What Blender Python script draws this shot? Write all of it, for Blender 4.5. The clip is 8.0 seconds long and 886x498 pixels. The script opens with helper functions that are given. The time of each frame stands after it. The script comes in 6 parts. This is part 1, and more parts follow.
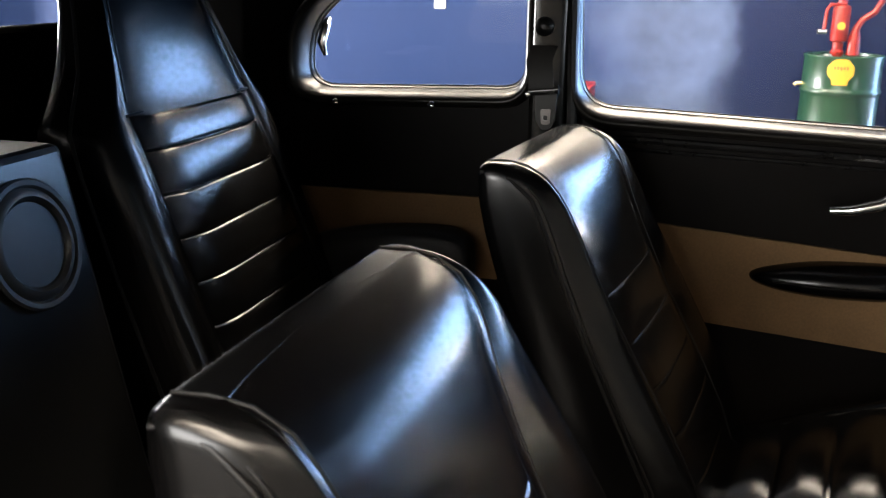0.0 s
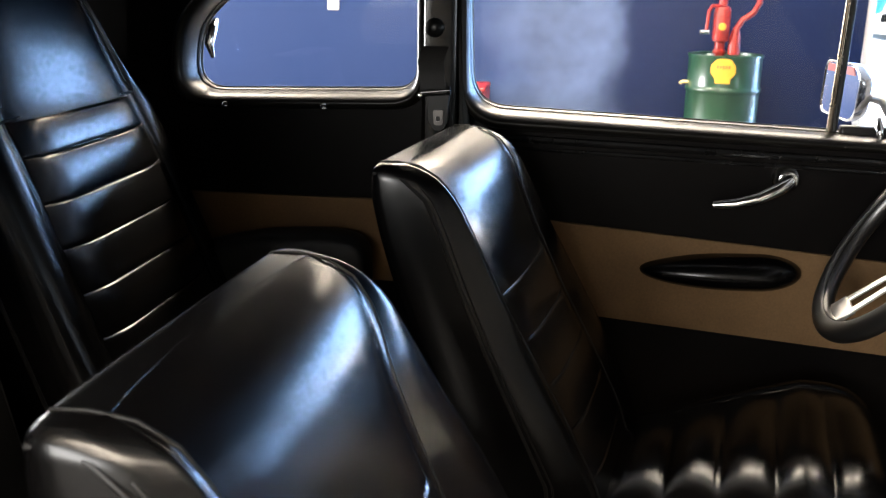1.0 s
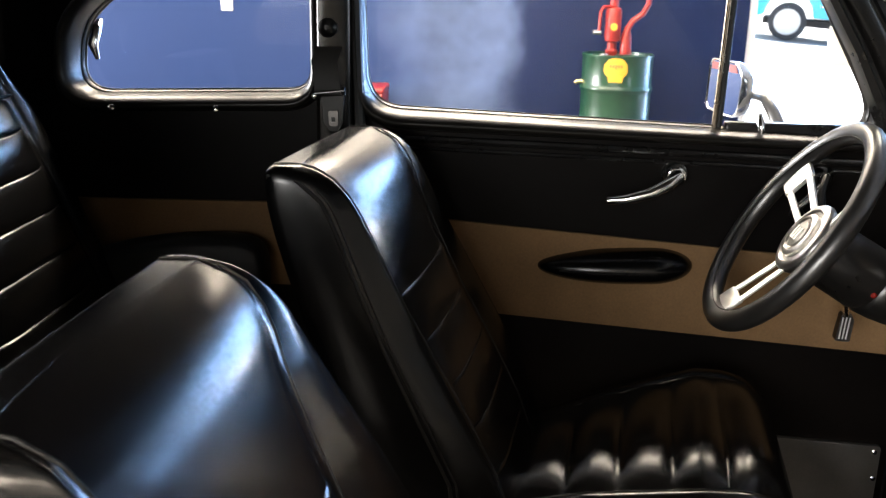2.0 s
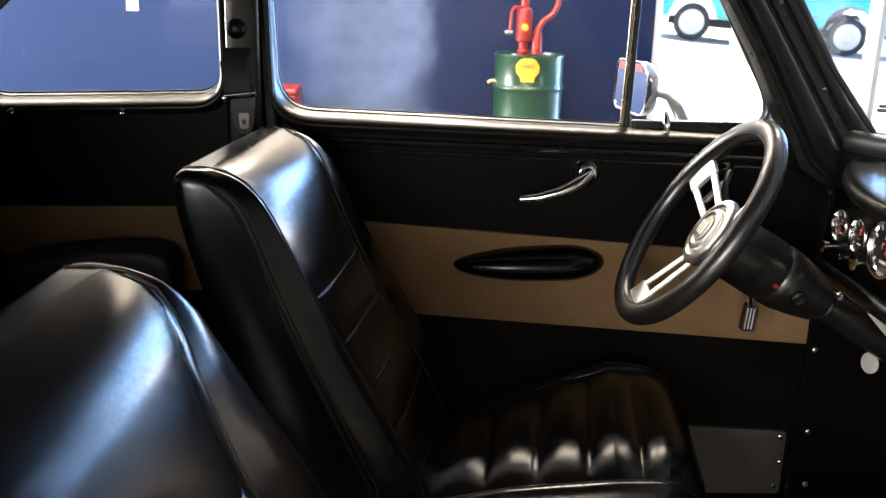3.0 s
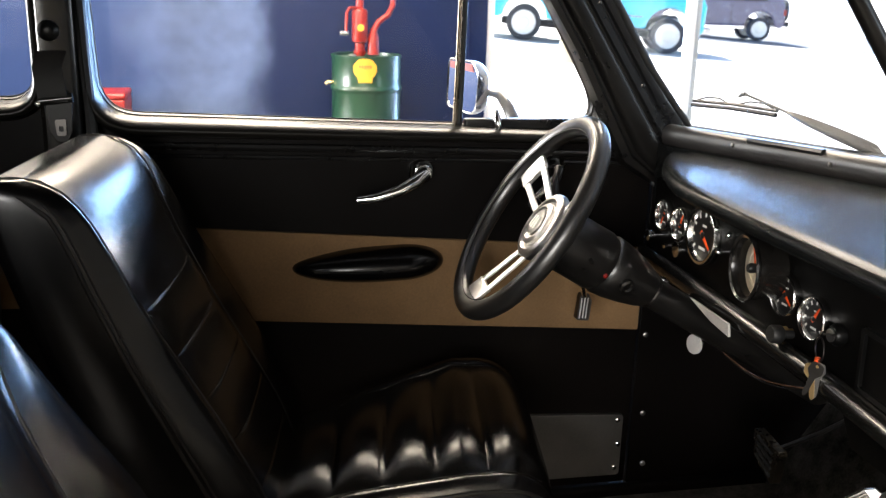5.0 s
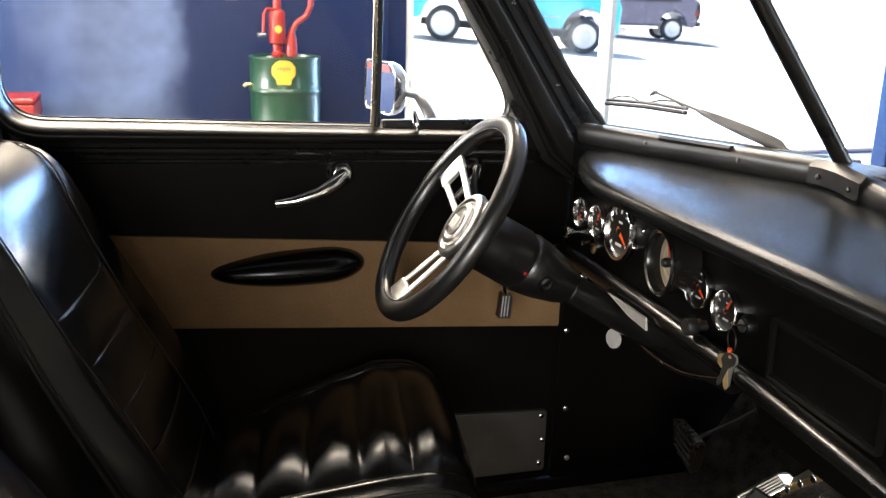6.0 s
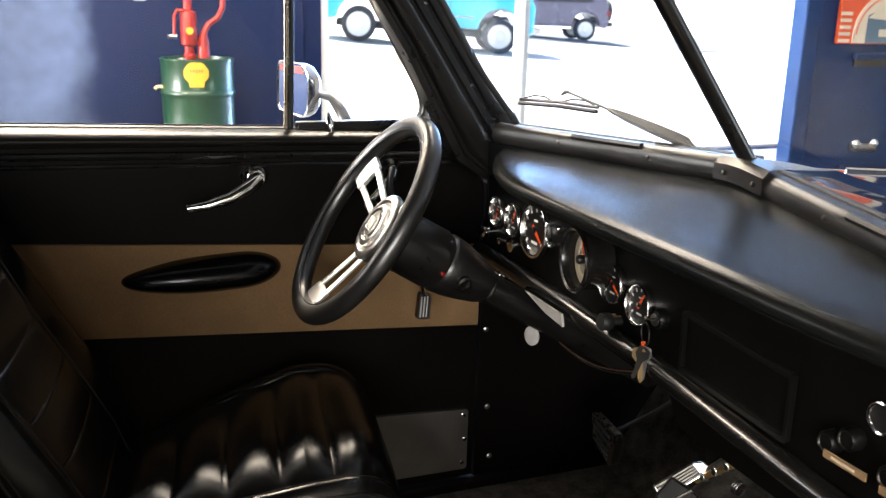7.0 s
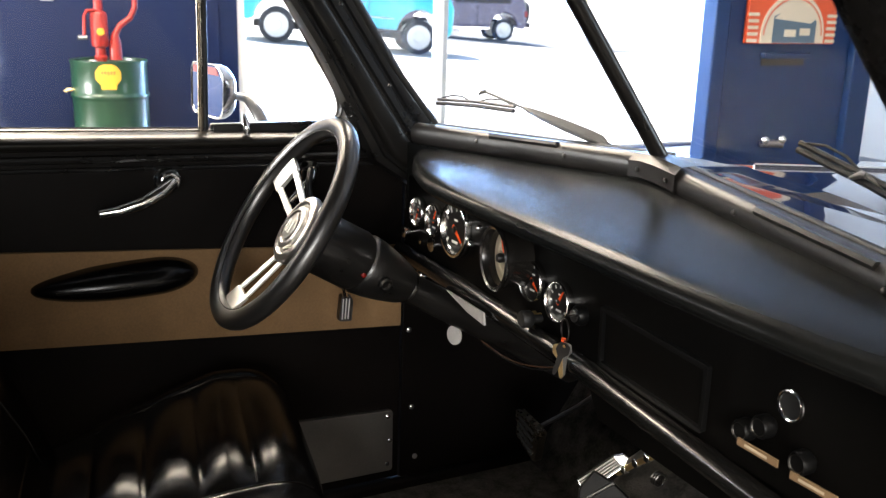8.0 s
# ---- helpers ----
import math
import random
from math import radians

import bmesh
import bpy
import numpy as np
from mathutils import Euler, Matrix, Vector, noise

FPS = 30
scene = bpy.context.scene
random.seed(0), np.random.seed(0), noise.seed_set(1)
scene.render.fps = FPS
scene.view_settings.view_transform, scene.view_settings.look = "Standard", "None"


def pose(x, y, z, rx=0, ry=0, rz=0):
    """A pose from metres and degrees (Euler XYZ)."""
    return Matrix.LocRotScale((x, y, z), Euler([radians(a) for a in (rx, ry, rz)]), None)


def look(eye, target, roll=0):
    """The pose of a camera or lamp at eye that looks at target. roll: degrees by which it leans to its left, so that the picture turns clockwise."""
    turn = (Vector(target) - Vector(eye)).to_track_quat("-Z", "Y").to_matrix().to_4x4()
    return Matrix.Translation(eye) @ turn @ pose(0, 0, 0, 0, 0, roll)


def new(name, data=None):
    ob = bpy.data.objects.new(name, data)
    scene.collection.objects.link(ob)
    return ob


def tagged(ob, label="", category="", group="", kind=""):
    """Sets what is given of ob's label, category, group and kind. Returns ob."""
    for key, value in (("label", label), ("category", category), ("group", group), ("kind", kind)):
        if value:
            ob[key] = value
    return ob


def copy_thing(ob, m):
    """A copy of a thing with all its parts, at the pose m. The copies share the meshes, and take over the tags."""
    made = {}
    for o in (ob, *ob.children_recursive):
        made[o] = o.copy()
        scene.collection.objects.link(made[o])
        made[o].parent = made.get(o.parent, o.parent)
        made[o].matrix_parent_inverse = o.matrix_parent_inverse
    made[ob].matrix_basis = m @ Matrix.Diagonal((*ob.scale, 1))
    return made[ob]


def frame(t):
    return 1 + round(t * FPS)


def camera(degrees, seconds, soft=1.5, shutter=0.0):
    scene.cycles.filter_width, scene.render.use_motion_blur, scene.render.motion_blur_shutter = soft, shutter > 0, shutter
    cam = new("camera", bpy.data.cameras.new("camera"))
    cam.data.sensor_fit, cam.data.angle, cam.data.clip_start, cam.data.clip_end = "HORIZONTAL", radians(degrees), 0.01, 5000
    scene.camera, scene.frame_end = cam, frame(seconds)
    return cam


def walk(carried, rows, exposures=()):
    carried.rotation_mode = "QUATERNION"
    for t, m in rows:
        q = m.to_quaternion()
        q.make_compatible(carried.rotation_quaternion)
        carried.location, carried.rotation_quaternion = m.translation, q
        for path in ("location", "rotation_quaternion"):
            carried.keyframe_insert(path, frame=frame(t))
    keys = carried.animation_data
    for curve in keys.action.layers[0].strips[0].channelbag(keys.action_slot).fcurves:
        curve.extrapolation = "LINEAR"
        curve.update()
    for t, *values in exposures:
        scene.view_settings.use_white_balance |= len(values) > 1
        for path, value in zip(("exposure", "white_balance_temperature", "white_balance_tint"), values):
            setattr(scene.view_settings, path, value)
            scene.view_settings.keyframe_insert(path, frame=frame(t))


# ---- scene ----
# ---- camera and walk ----
cam = camera(50.8, 8.0, soft=1.3)
cam.data.dof.use_dof, cam.data.dof.focus_distance, cam.data.dof.aperture_fstop = True, 1.45, 11.0
ROWS = [
    (0.0, (-0.356, -1.037, 1.385), (-0.854, 0.816, 0.822), 0.9),
    (0.5, (-0.353, -1.036, 1.385), (-0.748, 0.843, 0.825), 1.0),
    (1.0, (-0.348, -1.033, 1.385), (-0.640, 0.865, 0.828), 1.1),
    (1.5, (-0.344, -1.030, 1.384), (-0.534, 0.883, 0.830), 1.2),
    (2.0, (-0.340, -1.028, 1.383), (-0.428, 0.893, 0.832), 1.3),
    (3.5, (-0.333, -1.030, 1.385), (-0.167, 0.888, 0.841), 1.5),
    (4.0, (-0.328, -1.025, 1.384), (-0.083, 0.885, 0.843), 1.5),
    (4.5, (-0.324, -1.024, 1.384), (0.007, 0.873, 0.845), 1.6),
    (6.0, (-0.313, -1.026, 1.384), (0.254, 0.817, 0.854), 1.6),
    (6.5, (-0.309, -1.026, 1.384), (0.342, 0.790, 0.857), 1.6),
    (7.0, (-0.305, -1.025, 1.384), (0.421, 0.763, 0.860), 1.6),
    (7.5, (-0.302, -1.024, 1.384), (0.494, 0.734, 0.862), 1.7),
    (8.0, (-0.299, -1.025, 1.383), (0.576, 0.697, 0.865), 1.7),
]
walk(cam, [(t, look(eye, target, roll)) for t, eye, target, roll in ROWS],
     exposures=[(0.0, 2.0, 6300, 10), (8.0, 2.0, 6300, 10)])

# ---- world, sun and large lights ----
SUN_EL, SUN_AZ = 58.0, -31.0
world = bpy.data.worlds.new("sky")
scene.world = world
world.use_nodes = True
wn = world.node_tree
sky = wn.nodes.new("ShaderNodeTexSky")
sky.sky_type = "NISHITA"
sky.sun_disc = False
sky.sun_elevation, sky.sun_rotation = radians(SUN_EL), radians(SUN_AZ)
wn.links.new(sky.outputs[0], wn.nodes["Background"].inputs[0])
wn.nodes["Background"].inputs[1].default_value = 0.12
sun = new("sun", bpy.data.lights.new("sun", "SUN"))
sun.data.energy, sun.data.angle, sun.data.color = 5.0, radians(0.5), (1.0, 0.95, 0.88)
# the sun stands beyond the car park, to the left
sd = Vector((-0.45, 0.75, 0.0)).normalized() * math.cos(radians(SUN_EL)) + Vector((0, 0, math.sin(radians(SUN_EL))))
sun.matrix_world = look(tuple(sd * 40), (0, 0, 0))


def area(name, eye, target, sx, sy, watts, color):
    li = bpy.data.lights.new(name, "AREA")
    li.shape, li.size, li.size_y, li.energy, li.color = "RECTANGLE", sx, sy, watts, color
    ob = new(name, li)
    ob.matrix_world = look(eye, target)
    return ob


# daylight by the shop window, then three unseen fill lamps added for the cabin
area("window_daylight", (4.0, 6.58, 1.75), (4.0, 0.0, 1.75), 4.7, 3.2, 255, (0.30, 0.55, 1.0))
area("south_fill", (-3.2, -6.96, 2.1), (-0.2, 0.0, 1.2), 3.2, 1.8, 125, (1.0, 0.94, 0.86))
area("northwest_fill", (-6.96, 4.1, 1.9), (0.0, 1.6, 1.6), 3.2, 2.8, 380, (1.0, 0.96, 0.90))
area("east_fill", (7.3, -3.5, 1.6), (0.0, -2.5, 1.0), 3.0, 2.6, 30, (0.80, 0.90, 1.0))

# ---- materials ----


def mat(name, base, rough=0.5, metal=0.0, vary=0.15, big=3.0, fine=60.0, bump=0.0, bump_scale=400.0,
        coat=0.0, spec=0.5, wear=None, rough_vary=0.08, coarse=0.35):
    m = bpy.data.materials.new(name)
    m.use_nodes = True
    nt = m.node_tree
    b = nt.nodes["Principled BSDF"]
    tc = nt.nodes.new("ShaderNodeTexCoord")

    def noise_tex(scale, detail):
        n = nt.nodes.new("ShaderNodeTexNoise")
        n.inputs["Scale"].default_value, n.inputs["Detail"].default_value = scale, detail
        nt.links.new(tc.outputs["Object"], n.inputs["Vector"])
        return n

    n1, n2 = noise_tex(big, 3.0), noise_tex(fine, 4.0)
    add = nt.nodes.new("ShaderNodeMath")
    add.operation = "MULTIPLY_ADD"
    nt.links.new(n2.outputs[0], add.inputs[0])
    add.inputs[1].default_value = 0.5
    nt.links.new(n1.outputs[0], add.inputs[2])
    ramp = nt.nodes.new("ShaderNodeValToRGB")
    ramp.color_ramp.elements[0].position, ramp.color_ramp.elements[1].position = 0.5, 1.0
    lo = [max(0.0, c * (1 - vary)) for c in base]
    hi = [min(1.0, c * (1 + vary)) for c in base]
    if wear:
        hi = wear
    ramp.color_ramp.elements[0].color = (*lo, 1)
    ramp.color_ramp.elements[1].color = (*hi, 1)
    nt.links.new(add.outputs[0], ramp.inputs[0])
    nt.links.new(ramp.outputs[0], b.inputs["Base Color"])
    rr = nt.nodes.new("ShaderNodeMapRange")
    rr.inputs["From Min"].default_value, rr.inputs["From Max"].default_value = 0.4, 1.1
    rr.inputs["To Min"].default_value = max(0.02, rough - rough_vary)
    rr.inputs["To Max"].default_value = min(1.0, rough + rough_vary)
    nt.links.new(add.outputs[0], rr.inputs["Value"])
    nt.links.new(rr.outputs[0], b.inputs["Roughness"])
    b.inputs["Metallic"].default_value = metal
    b.inputs["Coat Weight"].default_value = coat
    b.inputs["Coat Roughness"].default_value = 0.05
    b.inputs["Specular IOR Level"].default_value = spec
    if bump:
        v = noise_tex(bump_scale, 1.0)
        n3 = noise_tex(bump_scale * 0.04, 3.0)
        mx = nt.nodes.new("ShaderNodeMath")
        mx.operation = "ADD"
        nt.links.new(v.outputs[0], mx.inputs[0])
        sc = nt.nodes.new("ShaderNodeMath")
        sc.operation = "MULTIPLY"
        nt.links.new(n3.outputs[0], sc.inputs[0])
        sc.inputs[1].default_value = coarse
        nt.links.new(sc.outputs[0], mx.inputs[1])
        bp = nt.nodes.new("ShaderNodeBump")
        bp.inputs["Strength"].default_value, bp.inputs["Distance"].default_value = bump, 0.001
        nt.links.new(mx.outputs[0], bp.inputs["Height"])
        nt.links.new(bp.outputs[0], b.inputs["Normal"])
    return m


def glow(name, color, strength):
    m = bpy.data.materials.new(name)
    m.use_nodes = True
    b = m.node_tree.nodes["Principled BSDF"]
    b.inputs["Base Color"].default_value = (*color, 1)
    b.inputs["Emission Color"].default_value = (*color, 1)
    b.inputs["Emission Strength"].default_value = strength
    return m


def glass(name, tint=(1, 1, 1), rough=0.0):
    """Thin clear pane: mostly straight through, with a Fresnel reflection."""
    m = bpy.data.materials.new(name)
    m.use_nodes = True
    nt = m.node_tree
    nt.nodes.remove(nt.nodes["Principled BSDF"])
    out = nt.nodes["Material Output"]
    tr = nt.nodes.new("ShaderNodeBsdfTransparent")
    tr.inputs[0].default_value = (*tint, 1)
    gl = nt.nodes.new("ShaderNodeBsdfGlossy")
    gl.inputs["Roughness"].default_value = rough
    lw = nt.nodes.new("ShaderNodeLayerWeight")
    lw.inputs["Blend"].default_value = 0.5
    pw = nt.nodes.new("ShaderNodeMath")
    pw.operation = "POWER"
    nt.links.new(lw.outputs["Facing"], pw.inputs[0])
    pw.inputs[1].default_value = 4.0
    fr = nt.nodes.new("ShaderNodeMath")
    fr.operation = "MULTIPLY_ADD"
    nt.links.new(pw.outputs[0], fr.inputs[0])
    fr.inputs[1].default_value, fr.inputs[2].default_value = 0.28, 0.015
    mix = nt.nodes.new("ShaderNodeMixShader")
    nt.links.new(fr.outputs[0], mix.inputs[0])
    nt.links.new(tr.outputs[0], mix.inputs[1])
    nt.links.new(gl.outputs[0], mix.inputs[2])
    nt.links.new(mix.outputs[0], out.inputs["Surface"])
    return m


LEATHER = mat("black_leather", (0.0015, 0.0014, 0.0015), 0.24, vary=0.3, big=5, fine=90, spec=0.36, rough_vary=0.0)
LEATHER_SIDE = mat("black_vinyl_side", (0.0025, 0.0024, 0.0024), 0.48, vary=0.3, big=4, fine=120, spec=0.3, bump=0.12, bump_scale=700)
VINYL = mat("black_door_vinyl", (0.0026, 0.0020, 0.0018), 0.45, vary=0.3, big=4, fine=80, bump=0.2, bump_scale=400, spec=0.07)
PIPING = mat("black_piping", (0.006, 0.0056, 0.0052), 0.38, vary=0.2, spec=0.22)
TAN = mat("tan_suede", (0.165, 0.098, 0.046), 0.85, vary=0.22, big=6, fine=220, bump=0.6, bump_scale=900, spec=0.2)
PAINT = mat("black_gloss_paint", (0.010, 0.009, 0.008), 0.20, vary=0.2, big=8, fine=90, spec=0.45, rough_vary=0.02)
SATIN = mat("black_satin_paint", (0.0055, 0.0052, 0.005), 0.30, vary=0.15, big=8, fine=60)
DASHPAD = mat("black_dash_pad", (0.007, 0.0075, 0.0075), 0.27, vary=0.1, big=3, fine=50, spec=0.085, rough_vary=0.004)
SILL = mat("black_moulding_paint", (0.008, 0.0072, 0.006), 0.30, vary=0.15, big=8, fine=60, spec=0.18, rough_vary=0.02)
RAILPAINT = mat("black_garnish_paint", (0.011, 0.010, 0.0095), 0.34, vary=0.2, big=9, fine=90, spec=0.34, rough_vary=0.02)
RAIL = mat("black_rail_paint", (0.006, 0.0058, 0.0055), 0.20, vary=0.2, big=10, fine=80, spec=0.55, rough_vary=0.0)
RUBBER = mat("black_rubber", (0.006, 0.006, 0.006), 0.6, vary=0.2)
PLASTIC = mat("black_plastic", (0.004, 0.004, 0.004), 0.34, vary=0.2, bump=0.05, bump_scale=900, spec=0.22)
FACEPLATE = mat("black_crackle_panel", (0.0026, 0.0024, 0.0022), 0.42, vary=0.3, big=8, fine=120, spec=0.09)
CARPET = mat("black_carpet", (0.030, 0.028, 0.026), 0.95, vary=0.8, big=30, fine=190, bump=1.0, bump_scale=240, spec=0.1)
HEADLINER = mat("brown_headliner", (0.026, 0.015, 0.008), 0.9, vary=0.15)
CHROME = mat("chrome", (0.86, 0.85, 0.83), 0.14, 1.0, vary=0.06, rough_vary=0.05)
DARKSTEEL = mat("dark_steel", (0.10, 0.095, 0.09), 0.35, 1.0, vary=0.2, big=20)
ZINC = mat("pale_zinc", (0.48, 0.46, 0.44), 0.45, vary=0.15, big=20, fine=200)
TUBE = mat("satin_grey_paint", (0.16, 0.155, 0.15), 0.30, vary=0.2, big=14, fine=120, spec=0.6)
STEEL = mat("brushed_steel", (0.45, 0.44, 0.43), 0.34, 1.0, vary=0.12, big=12, fine=300)
ALLOY = mat("satin_aluminium", (0.84, 0.82, 0.79), 0.42, 1.0, vary=0.08, big=20)
NAVY = mat("navy_car_paint", (0.005, 0.006, 0.028), 0.03, vary=0.1, coat=1.0, spec=0.8, rough_vary=0.01)
DIAL = mat("black_dial", (0.008, 0.008, 0.008), 0.4)
TANLABEL = mat("tan_label_card", (0.22, 0.14, 0.075), 0.6, vary=0.12)
BEZEL = mat("polished_bezel", (0.92, 0.90, 0.87), 0.17, 1.0, vary=0.05, rough_vary=0.03)
CREAM = mat("cream_dial", (0.55, 0.47, 0.34), 0.45, vary=0.1)
ORANGE = mat("orange_needle", (0.80, 0.09, 0.012), 0.5)
COPPER = mat("copper_wire", (0.11, 0.055, 0.03), 0.5)
RIMLEATHER = mat("black_rim_leather", (0.009, 0.0085, 0.008), 0.33, vary=0.25, big=20, fine=120, spec=1.0, rough_vary=0.01, bump=0.03, bump_scale=500)
WHITE = mat("white_mark", (0.75, 0.74, 0.70), 0.5)
BRASS = mat("brass_key", (0.80, 0.58, 0.28), 0.36, 1.0)
GLASS = glass("window_glass")
BLUEWALL = mat("blue_wall_paint", (0.0028, 0.0086, 0.039), 0.4, vary=0.16, big=1.2, fine=14, bump=0.15, bump_scale=40, spec=0.2)
LITBLUE = mat("lit_blue_wall", (0.062, 0.090, 0.170), 0.5, vary=0.35, big=2.2, fine=7, bump=0.15, bump_scale=40, spec=0.2)


def fade_light(m, deep, x0, x1):
    """Fades the painted-in pale patch of light to a deeper blue between two places along the wall."""
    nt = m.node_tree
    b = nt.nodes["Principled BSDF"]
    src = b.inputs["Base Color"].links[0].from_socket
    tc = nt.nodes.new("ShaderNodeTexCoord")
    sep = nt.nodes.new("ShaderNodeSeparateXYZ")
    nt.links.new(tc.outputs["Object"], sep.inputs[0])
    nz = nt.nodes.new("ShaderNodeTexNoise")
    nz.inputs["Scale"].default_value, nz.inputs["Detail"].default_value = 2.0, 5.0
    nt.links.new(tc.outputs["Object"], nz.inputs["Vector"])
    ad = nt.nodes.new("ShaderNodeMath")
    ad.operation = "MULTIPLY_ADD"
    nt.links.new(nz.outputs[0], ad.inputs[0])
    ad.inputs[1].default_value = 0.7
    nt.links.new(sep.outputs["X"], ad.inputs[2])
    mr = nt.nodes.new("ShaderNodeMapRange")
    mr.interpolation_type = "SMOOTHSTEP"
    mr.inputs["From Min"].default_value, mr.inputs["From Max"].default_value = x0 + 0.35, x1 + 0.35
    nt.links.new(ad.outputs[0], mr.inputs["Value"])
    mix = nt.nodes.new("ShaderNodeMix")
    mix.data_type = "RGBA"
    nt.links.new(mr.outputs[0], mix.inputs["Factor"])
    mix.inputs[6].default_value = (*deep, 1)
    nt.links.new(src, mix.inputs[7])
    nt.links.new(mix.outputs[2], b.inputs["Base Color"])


# painted light: mid blue to the west, shaded deep blue to the east
fade_light(LITBLUE, (0.0105, 0.025, 0.084), -1.5, -0.55)
fade_light(LITBLUE, (0.0028, 0.0086, 0.039), -0.03, -0.34)
KIOSK = mat("blue_enamel", (0.006, 0.027, 0.100), 0.45, vary=0.10, big=1.2, fine=6, spec=0.2)
GREEN = mat("green_drum_paint", (0.005, 0.033, 0.014), 0.32, vary=0.2, big=4, fine=40, coat=0.3)
RED = mat("red_paint", (0.22, 0.010, 0.006), 0.35, vary=0.2, big=10)
YELLOW = mat("yellow_enamel", (0.55, 0.30, 0.025), 0.4, vary=0.08)
UPPERBOUNCE = mat("pale_bounce_board", (0.42, 0.40, 0.37), 0.6, vary=0.08)
BEIGE = mat("beige_wall", (0.22, 0.20, 0.17), 0.7, vary=0.08)
CEIL = mat("white_ceiling", (0.50, 0.48, 0.45), 0.8, vary=0.06)
CONCRETE = mat("sealed_concrete", (0.10, 0.096, 0.092), 0.65, vary=0.15, big=1, fine=9)
LOT = mat("sunlit_concrete", (0.56, 0.54, 0.50), 0.85, vary=0.10, big=0.3, fine=4)
ASPHALT = mat("worn_asphalt", (0.16, 0.17, 0.18), 0.85, vary=0.15, big=0.4, fine=8)
MULLION = mat("backlit_grey_green_frame", (0.36, 0.38, 0.35), 0.5, vary=0.06)
MIRROR = mat("mirror_silver", (0.90, 0.90, 0.90), 0.03, 1.0, vary=0.02, rough_vary=0.005)
BRONZE = mat("bronze_trim", (0.20, 0.165, 0.125), 0.28, 1.0, vary=0.15, big=10, fine=120)
COLUMNPAINT = mat("worn_column_paint", (0.007, 0.0065, 0.006), 0.33, vary=0.3, big=16, fine=120, spec=0.7)
ARMSTEEL = mat("dull_wiper_steel", (0.17, 0.165, 0.155), 0.42, 0.6, vary=0.2, big=14, fine=160)
FRAMEWHITE = mat("cream_window_frame", (0.70, 0.68, 0.62), 0.5, vary=0.06)
TURQ = mat("turquoise_paint", (0.06, 0.45, 0.60), 0.25, vary=0.06, coat=0.6)
PLUM = mat("dark_plum_paint", (0.07, 0.065, 0.12), 0.25, vary=0.1, coat=0.6)
TYRE = mat("tyre_rubber", (0.035, 0.037, 0.040), 0.8, vary=0.2)
SIGNRED = mat("orange_red_enamel", (0.72, 0.10, 0.03), 0.4, vary=0.06)
SIGNCREAM = mat("cream_enamel", (0.70, 0.62, 0.48), 0.45, vary=0.05)
SLATE = mat("slate_blue_print", (0.10, 0.16, 0.22), 0.5, vary=0.2, fine=40)
DIFFUSER = glow("lit_diffuser", (1.0, 0.85, 0.66), 20.0)

# ---- mesh helpers ----
ORIGIN = {}


def thing(name, loc, label, category, group="", kind=""):
    ob = new(name)
    ob.location = loc
    ob.empty_display_size = 0.05
    ORIGIN[ob] = Vector(loc)
    return tagged(ob, label, category, group, kind)


def part(name, bm, material, parent=None, label="", smooth=40, bevel=0.0, sub=0):
    """Links a bmesh, given in world metres, as one mesh object under a thing or a part."""
    off = ORIGIN.get(parent, Vector((0, 0, 0))) if parent else Vector((0, 0, 0))
    if off.length:
        bmesh.ops.translate(bm, verts=bm.verts, vec=-off)
    bmesh.ops.recalc_face_normals(bm, faces=bm.faces)
    me = bpy.data.meshes.new(name)
    bm.to_mesh(me)
    bm.free()
    me.materials.append(material)
    if smooth:
        me.shade_smooth()
        if not sub:
            me.set_sharp_from_angle(angle=radians(smooth))
    ob = new(name, me)
    if parent:
        ob.parent = parent
    ORIGIN[ob] = off
    if bevel:
        md = ob.modifiers.new("bevel", "BEVEL")
        md.width, md.segments, md.limit_method = bevel, 2, "ANGLE"
    if sub:
        md = ob.modifiers.new("subsurf", "SUBSURF")
        md.levels = md.render_levels = sub
    if label:
        tagged(ob, label)
    return ob


def single(name, bm, material, label, category, kind="", smooth=40, bevel=0.0, group=""):
    return tagged(part(name, bm, material, None, "", smooth, bevel), label, category, group, kind)


def box(x0, x1, y0, y1, z0, z1, bm=None):
    bm = bm or bmesh.new()
    v = [bm.verts.new((x, y, z)) for x in (x0, x1) for y in (y0, y1) for z in (z0, z1)]
    for f in ((0, 1, 3, 2), (4, 6, 7, 5), (0, 4, 5, 1), (2, 3, 7, 6), (0, 2, 6, 4), (1, 5, 7, 3)):
        bm.faces.new([v[i] for i in f])
    return bm


def loft(rings, cap=True, closed=True, bm=None):
    bm = bm or bmesh.new()
    vs = [[bm.verts.new(p) for p in r] for r in rings]
    n = len(rings[0])
    for a, b in zip(vs, vs[1:]):
        for i in range(n if closed else n - 1):
            j = (i + 1) % n
            bm.faces.new((a[i], a[j], b[j], b[i]))
    if cap:
        bm.faces.new(vs[0][::-1])
        bm.faces.new(vs[-1])
    return bm


